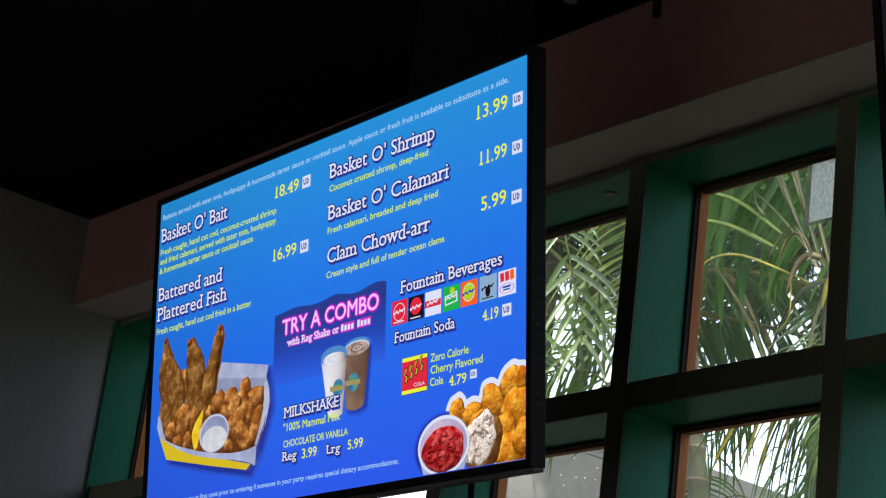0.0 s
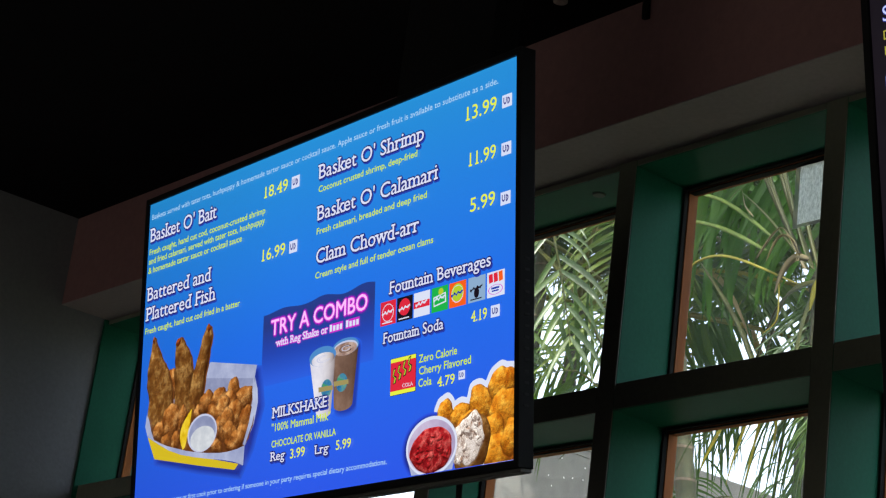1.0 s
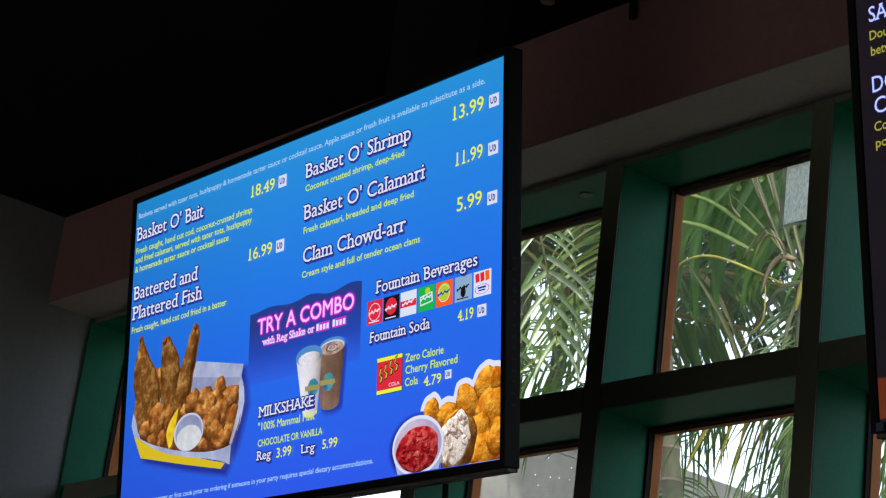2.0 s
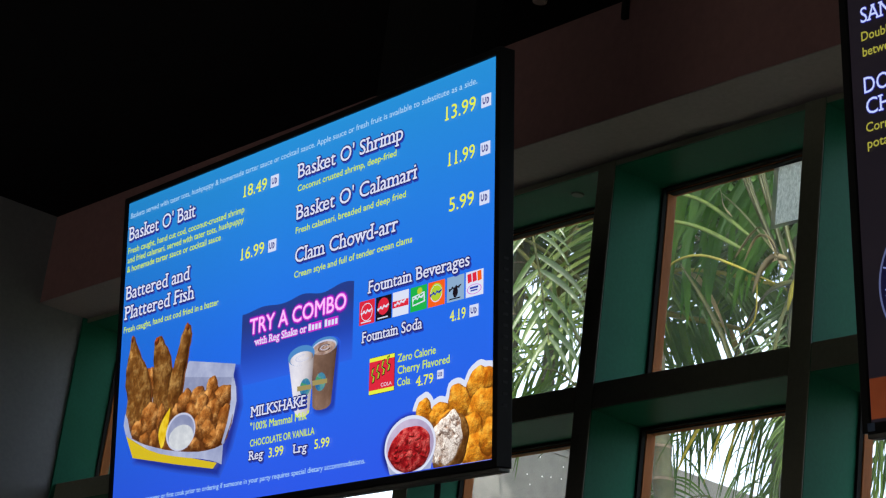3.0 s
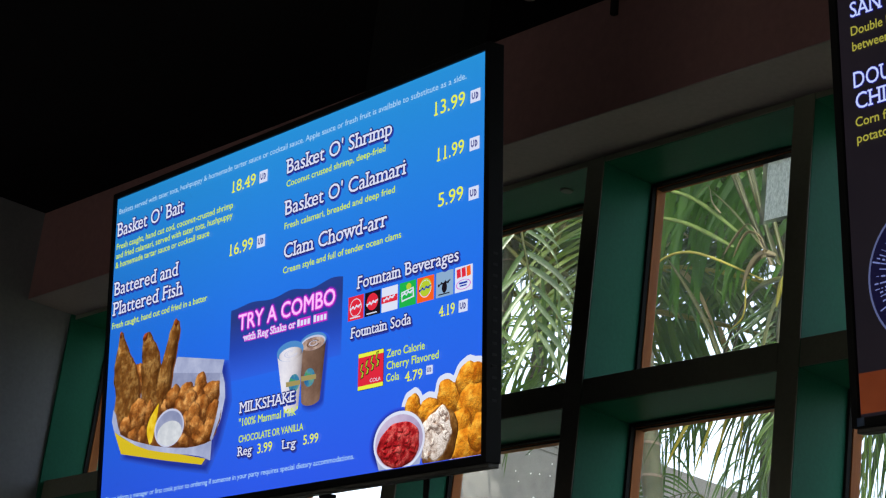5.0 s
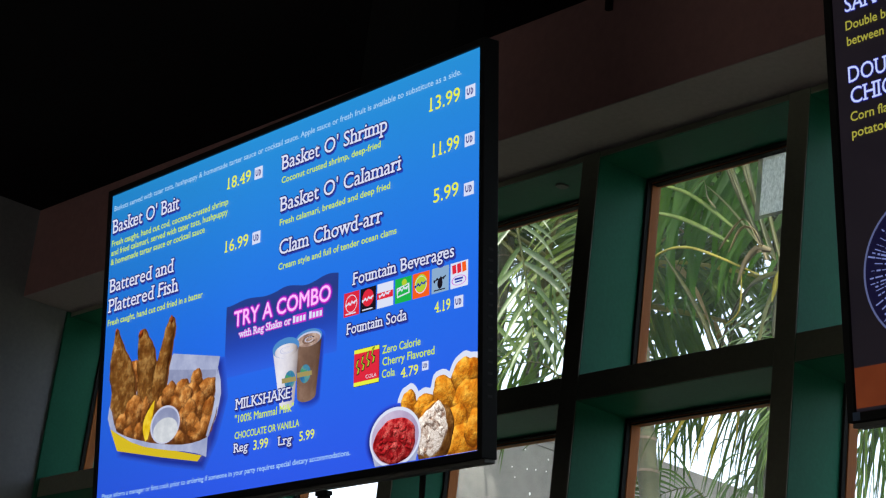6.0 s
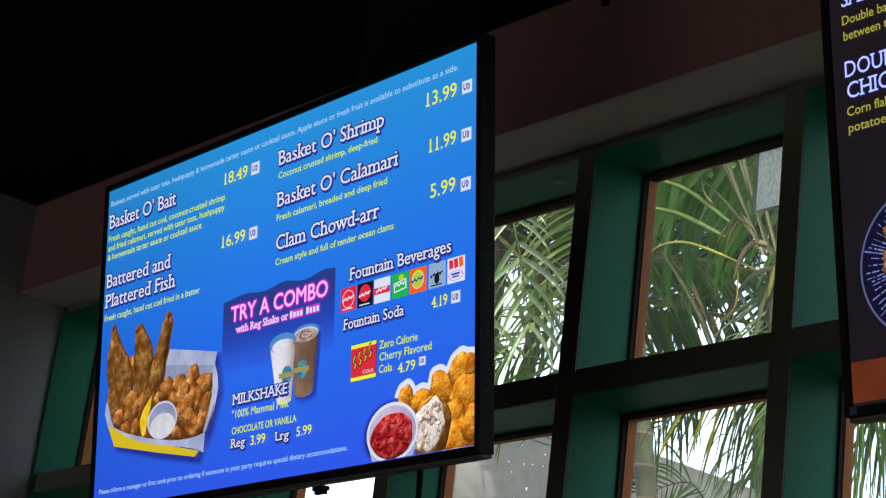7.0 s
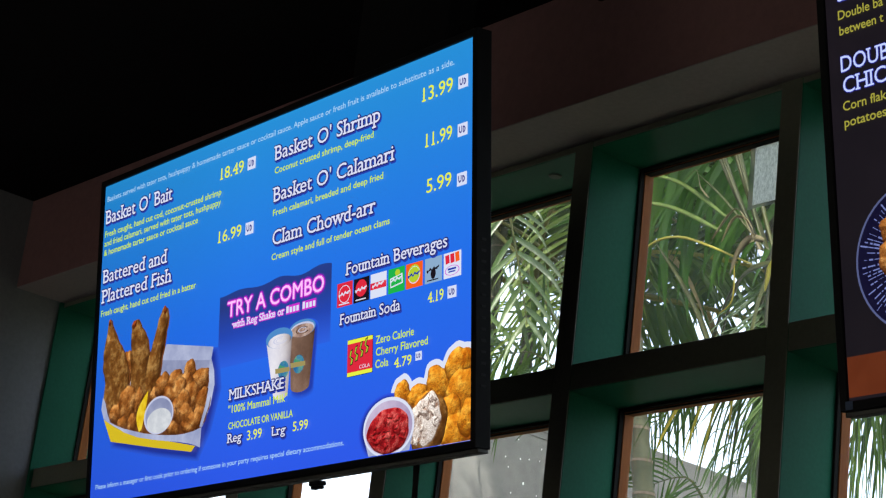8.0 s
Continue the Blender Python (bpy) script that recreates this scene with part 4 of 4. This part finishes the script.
setting("ground", bm, M_SOIL, "bare garden soil outside the windows", "ground")

bm = box(-8.25, -8.0, 6.75, 22.0, -0.3, 4.49, 0.01)
cw = tagged(part("concrete_wall", bm, M_CONCRETE), "stained grey concrete garden wall", "wall", kind="structure")
for z in (4.325, 4.365):
    part("joint", box(-8.002, -7.992, 6.76, 8.0, z, z + 0.008), M_CONCRETE, cw)


def frond_mesh(length, pairs, leaf, width, arch, droop, seed, dead=0.0):
    """A feather palm leaf: arched midrib along +x, pairs of folded, drooping leaflets. Two materials: stalk and blade."""
    rnd = random.Random(seed)
    verts, faces, mats = [], [], []

    def mid(s):
        x = length * (s - 0.10 * arch * s * s)
        return Vector((x, 0.05 * math.sin(2.2 * s + seed) * length * s, length * (0.42 * s - 0.62 * arch * s * s)))

    def strip(rows, mat):
        k0 = len(verts)
        n = len(rows[0])
        for r in rows:
            verts.extend(r)
        for i in range(len(rows) - 1):
            for j in range(n - 1):
                a = k0 + i * n + j
                faces.append((a, a + 1, a + n + 1, a + n))
                mats.append(mat)

    rows = []
    for i in range(17):
        s = i / 16
        p, r = mid(s), 0.022 * (1 - 0.85 * s) * length / 2
        rows.append([p + Vector((0, r * math.cos(a), r * math.sin(a))) for a in [k * math.tau / 5 for k in range(6)]])
    strip(rows, 0)
    for i in range(pairs):
        s = 0.14 + 0.86 * (i + rnd.uniform(-0.2, 0.2)) / pairs
        base = mid(min(s, 1))
        tang = (mid(min(s + 0.02, 1.02)) - mid(s - 0.02)).normalized()
        size = leaf * (0.55 + 0.9 * math.sin(math.pi * min(1, 0.18 + 0.78 * s))) / 1.3
        for side in (-1, 1):
            if rnd.random() < 0.05:
                continue
            out = Vector((0, side, 0))
            fwd = 0.45 + 0.75 * s + rnd.uniform(-0.12, 0.12)
            d = (out + tang * fwd + Vector((0, 0, 0.32 + rnd.uniform(-0.18, 0.18)))).normalized()
            across = d.cross(Vector((0, 0, 1))).normalized()
            L, W = size * rnd.uniform(0.8, 1.1), width * rnd.uniform(0.8, 1.2)
            sag = droop * rnd.uniform(0.6, 1.5)
            rows, p, dd = [], base.copy(), d.copy()
            n = 6
            for k in range(n + 1):
                f = k / n
                w = W * (0.35 + 0.65 * min(1, f * 4)) * (1 - f ** 2.2) + 0.0006
                up = dd.cross(across).normalized()
                if up.z < 0:
                    up = -up
                rows.append([p - across * w, p + up * w * -0.45, p + across * w])
                p = p + dd * (L / n)
                dd = (dd + Vector((0, 0, -1)) * sag * (0.12 + 0.5 * f)).normalized()
            strip(rows, 2 if rnd.random() < dead else 1)
    me = bpy.data.meshes.new("frond")
    me.from_pydata([tuple(v) for v in verts], [], faces)
    me.polygons.foreach_set("material_index", mats)
    me.polygons.foreach_set("use_smooth", [True] * len(faces))
    me.update()
    return me


def frond_kinds(blade, dead, seed, wide, pairs):
    kinds = []
    for k in range(6):
        me = frond_mesh(1.9 + 0.13 * k, pairs + 2 * k, 0.50 + 0.03 * k, wide * (1.25 - 0.08 * k), 0.7 + 0.13 * k, (0.3, 0.9, 0.5, 1.3, 0.7, 1.0)[k], seed + k, dead)
        for m in (M_STALK, blade, M_DRY):
            me.materials.append(m)
        kinds.append(me)
    return kinds


NEAR, FAR = frond_kinds(M_LEAF, 0.06, 11, 0.0165, 46), frond_kinds(M_LEAF_SHADED, 0.03, 31, 0.019, 42)


def ringed_trunk(height, radius, lean, seed):
    """A smooth cane trunk with a raised scar at each joint."""
    rnd = random.Random(seed)
    pts, rads = [], []
    z = 0.0
    while z < height:
        for dz, k in ((0.0, 1.10), (0.012, 1.10), (0.02, 1.0), (0.10, 0.97)):
            pts.append((lean[0] * (z + dz) / height, lean[1] * (z + dz) / height, z + dz))
            rads.append(radius * k * (1 - 0.25 * z / height))
        z += rnd.uniform(0.15, 0.24)
    for dz, k in ((0.05, 0.85), (0.16, 0.7), (0.30, 0.35)):
        pts.append((lean[0], lean[1], z + dz))
        rads.append(radius * k * 0.75)
    n = len(pts) - 1
    return tube(pts, lambda f: rads[round(f * n)], 14)


def palm(x, y, height, kinds, fronds, seed, radius=0.05, lean=(0, 0), size=1.0, spread=(5, 70), label="", turn=0.0, low=0.0, west=-99.0):
    """A feather palm; no frond reaches back to the building's wall."""
    rnd = random.Random(seed)
    tree = tagged(empty("palm_tree", pose(x, y, -0.2)), label, "palm", group="garden palms")
    stem = part("trunk", ringed_trunk(height, radius, lean, seed), M_TRUNK, tree, "pale ringed trunk", smooth=True)
    scars, z, rj = bmesh.new(), 0.0, random.Random(seed)
    while z < height:
        r = radius * (1 - 0.25 * z / height) * 1.13
        bmesh.ops.create_cone(scars, cap_ends=True, segments=14, radius1=r, radius2=r * 0.98, depth=0.012, matrix=Matrix.Translation((lean[0] * z / height, lean[1] * z / height, z + 0.006)))
        z += rj.uniform(0.15, 0.24)
    part("leaf_scars", scars, M_RING, stem, "brown ring scars")
    for k in range(fronds):
        me = kinds[rnd.randrange(len(kinds))]
        tip = spread[0] + (spread[1] - spread[0]) * (k / max(1, fronds - 1)) + rnd.uniform(-8, 8)
        for go in range(40):
            az = turn + 137.5 * k + rnd.uniform(-20, 20) + 23 * go
            m = Matrix.Translation((lean[0], lean[1], height - 0.012 * k)) @ pose(0, 0, 0, rnd.uniform(-50, 50), tip - 55, az) @ Matrix.Diagonal((size, size, size, 1)) @ pose(0.02, 0, 0)
            pts = [m @ me.vertices[i].co for i in range(0, len(me.vertices), 5)]
            if min(q.y for q in pts) + y > 4.75 and min(q.z for q in pts) > low and min(q.x for q in pts) + x > west:
                break
        else:
            continue
        part("frond", me, M_LEAF, tree).matrix_local = m
    return tree


M_BROAD = leaf_material("broad_palm_leaf", (0.016, 0.050, 0.006), (0.034, 0.086, 0.012), (1.4, 1.7, 0.5))
# lighter yellow-green leaf, sunlight put into its colour
M_LIME = leaf_material("sunlit_young_leaf", (0.058, 0.092, 0.020), (0.095, 0.135, 0.032), (1.2, 1.4, 0.5))
M_GLOSSY = leaf_material("glossy_palm_leaf", (0.030, 0.062, 0.018), (0.055, 0.092, 0.030), (1.3, 1.4, 0.6), 0.34, 0.35)
M_YELLOWED = leaf_material("yellowed_leaflet", (0.20, 0.18, 0.026), (0.32, 0.275, 0.045), (1.3, 1.1, 0.5))
M_OLIVE = leaf_material("olive_leaf_stalk", (0.034, 0.040, 0.008), (0.066, 0.068, 0.015), (1.1, 1.1, 0.5))


def along(pts, s):
    """A place on a smooth curve through a few points, s from 0 to 1."""
    n = len(pts) - 1
    k = min(int(s * n), n - 1)
    f = s * n - k
    p0, p1, p2, p3 = pts[max(k - 1, 0)], pts[k], pts[k + 1], pts[min(k + 2, n)]
    return 0.5 * (2 * p1 + (p2 - p0) * f + (2 * p0 - 5 * p1 + 4 * p2 - p3) * f * f + (3 * p1 - p0 - 3 * p2 + p3) * f ** 3)


FACING = Vector((0.73, -0.60, -0.33))


def feather(tree, rachis, pairs, leaf, width, spread, sag, seed, blade, sides=(-1, 1), thick=0.009, flat_on=0.7, first=0.0, label=""):
    """A frond whose midrib runs through three places of the garden and back to the crown of its tree. spread: degrees between midrib
    and leaflets; sag: how far they bend down; flat_on: how squarely they face the house."""
    rnd = random.Random(seed)
    base = tree.matrix_world.translation
    pts = [Vector(p) - base for p in rachis]
    root = Vector(tree["crown"])
    verts, faces, mats = [], [], []

    def strip(rows, mat):
        k0, n = len(verts), len(rows[0])
        for r in rows:
            verts.extend(tuple(v) for v in r)
        for i in range(len(rows) - 1):
            for j in range(n - 1):
                a = k0 + i * n + j
                faces.append((a, a + 1, a + n + 1, a + n))
                mats.append(mat)

    line = [root, root.lerp(pts[0], 0.5) + Vector((0, 0, 0.10 * (pts[0] - root).length)), *pts]
    rows = []
    for i in range(25):
        s = i / 24
        p, r = along(line, s), thick * (1.5 - 1.2 * s)
        rows.append([p + Vector((r * math.cos(a), 0.6 * r * math.sin(a), r * math.sin(a))) for a in [k * math.tau / 6 for k in range(7)]])
    strip(rows, 0)
    for i in range(pairs):
        s = first + (1 - first) * (i + rnd.uniform(-0.25, 0.25) + 0.5) / pairs
        b = along(pts, s)
        tang = (along(pts, min(1, s + 0.03)) - along(pts, max(0, s - 0.03))).normalized()
        out = tang.cross(FACING).normalized()
        for side in sides:
            if rnd.random() < 0.04:
                continue
            ang = radians(spread * (1.15 - 0.45 * s) + rnd.uniform(-9, 9))
            d = (tang * math.cos(ang) + out * side * math.sin(ang) + FACING * rnd.uniform(-0.25, 0.25)).normalized()
            n = (FACING * flat_on + Vector((rnd.uniform(-1, 1), rnd.uniform(-1, 1), rnd.uniform(-0.2, 1))) * (1.05 - flat_on)).normalized()
            L, W = leaf * (0.6 + 0.55 * math.sin(math.pi * min(1, 0.15 + 0.75 * s))) * rnd.uniform(0.8, 1.12), width * rnd.uniform(0.75, 1.2)
            g, p, rows, steps = sag * rnd.uniform(0.6, 1.4), b.copy(), [], 9
            curl = rnd.uniform(-1, 1) * 0.25
            for k in range(steps + 1):
                f = k / steps
                across = d.cross(n).normalized()
                w = W * (0.45 + 0.55 * min(1, f * 4)) * (1 - f ** 2.6) + 0.0006
                fold = d.cross(across).normalized() * (0.35 * w)
                rows.append([p - across * w, p + fold, p + across * w])
                p = p + d * (L / steps)
                d = (d + Vector((0, 0, -1)) * g * (0.08 + 0.34 * f) + out * curl * 0.15 * f).normalized()
            strip(rows, 1)
    me = bpy.data.meshes.new("frond")
    me.from_pydata(verts, [], faces)
    me.polygons.foreach_set("material_index", mats)
    me.polygons.foreach_set("use_smooth", [True] * len(faces))
    me.materials.append(M_OLIVE), me.materials.append(blade)
    me.update()
    return part("frond", me, blade, tree, label)


def ribbon(name, tree, line, dy, width, material, label="", twist=0.4, turns=0.0):
    """One long leaflet, spear or withered strip, by places across and above the crown of its tree."""
    c = Vector(tree["crown"])
    pts = [c + Vector((x, dy, z)) for x, z in line]
    bm, rows, n = bmesh.new(), [], 18
    for i in range(n + 1):
        f = i / n
        p = along(pts, f)
        d = (along(pts, min(1, f + 0.03)) - along(pts, max(0, f - 0.03))).normalized()
        a = d.cross(FACING).normalized()
        b = d.cross(a)
        ang = twist + turns * math.tau * f
        a, b = a * math.cos(ang) + b * math.sin(ang), b * math.cos(ang) - a * math.sin(ang)
        w = width * (0.5 + 0.5 * min(1, 4 * f)) * (1 - 0.92 * f ** 3) + 0.0005
        rows.append([bm.verts.new(p + q) for q in (-a * w, b * 0.3 * w, a * w, b * 0.3 * w - b * 0.0012)])
    for r0, r1 in zip(rows, rows[1:]):
        for j in range(4):
            bm.faces.new((r0[j], r0[(j + 1) % 4], r1[(j + 1) % 4], r1[j]))
    return part(name, bm, material, tree, label, smooth=True)


def crowned(tree, x, y, z):
    """Notes where a palm's crown is, above its foot."""
    tree["crown"] = (x, y, z)
    return tree


NEAR_L, FAR_L = "feather palm with arching green fronds outside the windows", "shaded feather palm at the back of the garden"
# by the windows
palm(-5.215, 6.2, 6.6, NEAR, 13, 1, 0.054, (-1.38, 0.0), 1.0, (-30, 50), "tall leaning feather palm with a pale ringed trunk", 20)
broad = crowned(palm(-5.72, 6.75, 5.1, NEAR, 0, 2, 0.055, label="broad-leaved green palm filling the upper window"), 0.0, 0.0, 5.3)
weeping = crowned(palm(-4.713, 5.6, 4.28, NEAR, 0, 7, 0.040, (-0.10, 0.0), label="palm with drooping yellowed fronds and withered leaf bases"), -0.10, 0.0, 4.42)
corner = crowned(palm(-7.95, 6.6, 5.6, NEAR, 0, 3, 0.05, label=NEAR_L), 0.0, 0.0, 5.65)
low_palm = crowned(palm(-3.45, 6.5, 3.9, NEAR, 0, 4, 0.05, label=NEAR_L), 0.0, 0.0, 4.0)

# broad overlapping leaves behind the upper window
feather(broad, [(-5.28, 6.30, 5.06), (-5.60, 6.10, 5.22), (-6.01, 5.90, 5.09)], 24, 0.54, 0.019, 66, 0.50, 51, M_BROAD, (-1, 1), flat_on=0.85, label="broad dark green frond")
feather(broad, [(-5.55, 6.70, 5.08), (-5.92, 6.60, 5.21), (-6.43, 6.50, 4.99)], 21, 0.56, 0.020, 64, 0.50, 52, M_BROAD, (-1, 1), flat_on=0.85)
feather(broad, [(-5.70, 6.90, 5.41), (-6.18, 6.90, 5.71), (-6.74, 6.90, 5.89)], 18, 0.78, 0.022, 70, 0.45, 53, M_BROAD, (-1, 1), flat_on=0.85)
# fronds over the corner pane
feather(corner, [(-7.18, 6.20, 5.27), (-6.90, 6.10, 4.83), (-6.65, 6.00, 4.37)], 9, 0.36, 0.014, 42, 0.45, 54, M_GLOSSY, flat_on=0.8, label="hanging frond with glossy leaflets")
feather(corner, [(-7.25, 6.90, 5.61), (-7.21, 6.80, 5.18), (-7.20, 6.70, 4.68)], 22, 0.60, 0.010, 50, 0.6, 55, M_LIME, flat_on=0.6)
feather(corner, [(-6.82, 6.60, 4.21), (-7.15, 6.50, 4.45), (-7.58, 6.50, 4.43)], 18, 0.55, 0.013, 60, 0.3, 56, M_LEAF_SHADED, flat_on=0.6)
feather(corner, [(-7.40, 7.10, 4.96), (-7.63, 7.00, 4.82), (-7.91, 6.90, 4.62)], 16, 0.50, 0.009, 38, 0.25, 57, M_LEAF, flat_on=0.6)
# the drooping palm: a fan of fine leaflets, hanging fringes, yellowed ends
# most of these fronds wear the darker leaf, with shade in its colour
feather(weeping, [(-4.85, 5.75, 4.26), (-4.81, 5.70, 4.07), (-4.79, 5.65, 3.86)], 34, 0.48, 0.0045, 40, 0.15, 58, M_LEAF_SHADED, (1,), flat_on=0.5, label="fine grey-green frond")
feather(weeping, [(-4.71, 5.60, 3.91), (-4.80, 5.50, 3.78), (-5.09, 5.40, 3.69)], 32, 0.40, 0.0036, 42, 0.9, 59, M_LEAF_SHADED, (-1, 1), flat_on=0.5, label="drooping frond with a fringe of long leaflets")
feather(weeping, [(-4.72, 5.75, 3.87), (-4.78, 5.70, 3.78), (-4.95, 5.65, 3.74)], 36, 0.52, 0.0050, 50, 2.0, 60, M_LEAF_SHADED, (-1,), flat_on=0.5)
feather(weeping, [(-4.69, 5.30, 3.68), (-4.80, 5.25, 3.61), (-4.88, 5.20, 3.57)], 5, 0.30, 0.0055, 42, 0.12, 61, M_YELLOWED, (-1,), flat_on=0.7, label="frond end with yellow leaflets")
feather(low_palm, [(-4.26, 5.60, 3.73), (-4.32, 5.55, 3.62), (-4.42, 5.50, 3.55)], 40, 0.45, 0.0060, 55, 1.2, 62, M_LEAF, flat_on=0.5)
feather(low_palm, [(-4.20, 5.75, 3.80), (-4.36, 5.75, 3.70), (-4.56, 5.75, 3.66)], 40, 0.50, 0.0060, 48, 1.1, 68, M_LEAF_SHADED, flat_on=0.5)
feather(low_palm, [(-4.28, 5.90, 3.80), (-4.43, 5.90, 3.73), (-4.67, 5.90, 3.74)], 26, 0.50, 0.0050, 45, 1.0, 63, M_LEAF_SHADED, flat_on=0.5)
feather(weeping, [(-6.17, 6.90, 3.64), (-6.45, 6.95, 3.84), (-6.81, 7.00, 3.82)], 22, 0.34, 0.0060, 50, 1.0, 64, M_LEAF_SHADED, flat_on=0.6)
feather(weeping, [(-6.40, 6.90, 4.26), (-6.59, 6.95, 4.21), (-6.87, 7.00, 4.05)], 14, 0.34, 0.0070, 40, 0.7, 66, M_LEAF_SHADED, flat_on=0.6)
feather(weeping, [(-5.54, 6.60, 4.14), (-5.64, 6.60, 3.97), (-5.74, 6.60, 3.72)], 20, 0.20, 0.0075, 40, 1.3, 69, M_LEAF_SHADED, flat_on=0.6)
feather(weeping, [(-6.61, 7.20, 4.37), (-6.90, 7.20, 4.38), (-7.17, 7.20, 4.30)], 20, 0.22, 0.0090, 60, 0.6, 70, M_LEAF_SHADED, flat_on=0.6)
# upright spears out of its crown
for k in range(7):
    ribbon("leaf_spear", weeping, [(-0.02 + 0.008 * k, 0.03), (-0.16 + 0.018 * k, 0.26), (-0.36 + 0.034 * k, 0.62)], -0.05 - 0.02 * (k % 3), 0.009 + 0.002 * (k % 2), M_OLIVE, "olive-yellow upright leaf spear" if k == 0 else "", 0.3 * (k % 3))
# long pale leaflets across the window, and an arching dry one
ribbon("leaflet", weeping, [(-0.17, 0.18), (-0.46, 0.40), (-0.78, 0.52)], -0.10, 0.010, M_LIME, "bright yellow-green leaflet")
ribbon("leaflet", weeping, [(-0.20, 0.13), (-0.48, 0.29), (-0.78, 0.39)], -0.10, 0.011, M_LIME, "bright yellow-green leaflet")
ribbon("leaflet", weeping, [(-0.03, -0.04), (-0.39, 0.14), (-0.58, 0.15), (-0.63, 0.07)], -0.10, 0.006, M_YELLOWED, "thin dry arching leaflet")
ribbon("leaf_stalk", weeping, [(-0.56, -0.24), (-0.64, -0.06), (-0.78, 0.15), (-0.95, 0.36)], 0.30, 0.014, M_OLIVE, "slanting green leaf stalk")
ribbon("leaf_stalk", weeping, [(0.02, 0.02), (-0.20, 0.27), (-0.35, 0.41)], -0.10, 0.006, M_OLIVE)
# withered strips curling from the leaf bases
ribbon("withered_leaflet", weeping, [(0.05, -0.01), (-0.06, 0.17), (-0.12, 0.17), (-0.20, 0.08)], -0.15, 0.011, M_DRY, "curled brown withered leaflet", 0.2, 0.5)
ribbon("withered_leaflet", weeping, [(0.04, -0.01), (-0.01, 0.11), (-0.09, 0.15), (-0.15, 0.06)], -0.15, 0.009, M_DRY, "curled brown withered leaflet", 0.9, 0.4)
ribbon("withered_leaflet", weeping, [(0.11, 0.0), (0.04, 0.02), (-0.02, -0.03), (-0.05, -0.11)], -0.20, 0.015, M_DRY, "pale dry hanging leaflet", 0.0, 0.15)
ribbon("withered_leaflet", weeping, [(0.19, -0.08), (0.15, -0.12), (0.13, -0.21)], -0.20, 0.013, M_YELLOWED, "yellow hanging leaflet")
ribbon("withered_leaflet", weeping, [(-0.12, -0.02), (-0.12, -0.17), (-0.19, -0.22)], -0.10, 0.003, M_YELLOWED, "thin hanging strand")
ribbon("withered_leaflet", weeping, [(-0.28, 0.29), (-0.33, 0.35), (-0.36, 0.43), (-0.42, 0.39)], -0.10, 0.006, M_DRY, "small hooked dry leaflet", 0.3, 0.3)
# behind them
back = ((-7.3, 8.9, 7.1), (-8.4, 10.4, 7.8), (-6.1, 8.9, 6.2), (-8.1, 9.3, 7.4), (-9.6, 11.0, 8.4), (-8.0, 11.6, 8.6),
        (-9.4, 12.6, 9.2), (-11.9, 11.7, 9.6), (-11.7, 9.7, 7.9), (-9.2, 7.9, 6.3), (-9.6, 8.6, 6.2))
for i, (x, y, h) in enumerate(back):
    k = i + (i > 7) * 2
    palm(x, y, h, FAR, 15, 20 + k, 0.06, (0.1, 0.0), 1.25, (-20, 80), FAR_L, 40 * k, 6.2 if i < 9 else 5.0)

# small white specks scattered on the concrete
splash = bmesh.new()
rnd = random.Random(8)
for k in range(34):
    y, z, r = rnd.uniform(6.95, 8.2), rnd.uniform(3.6, 4.3), rnd.choice((0.003, 0.004, 0.004, 0.008))
    splash.faces.new([splash.verts.new((-7.988, y + r * rnd.uniform(0.7, 1.3) * math.cos(a), z + r * rnd.uniform(0.7, 1.5) * math.sin(a))) for a in [j * math.tau / 9 for j in range(9)]])
tagged(part("splash", splash, M_SPECK, cw), kind="stuff")
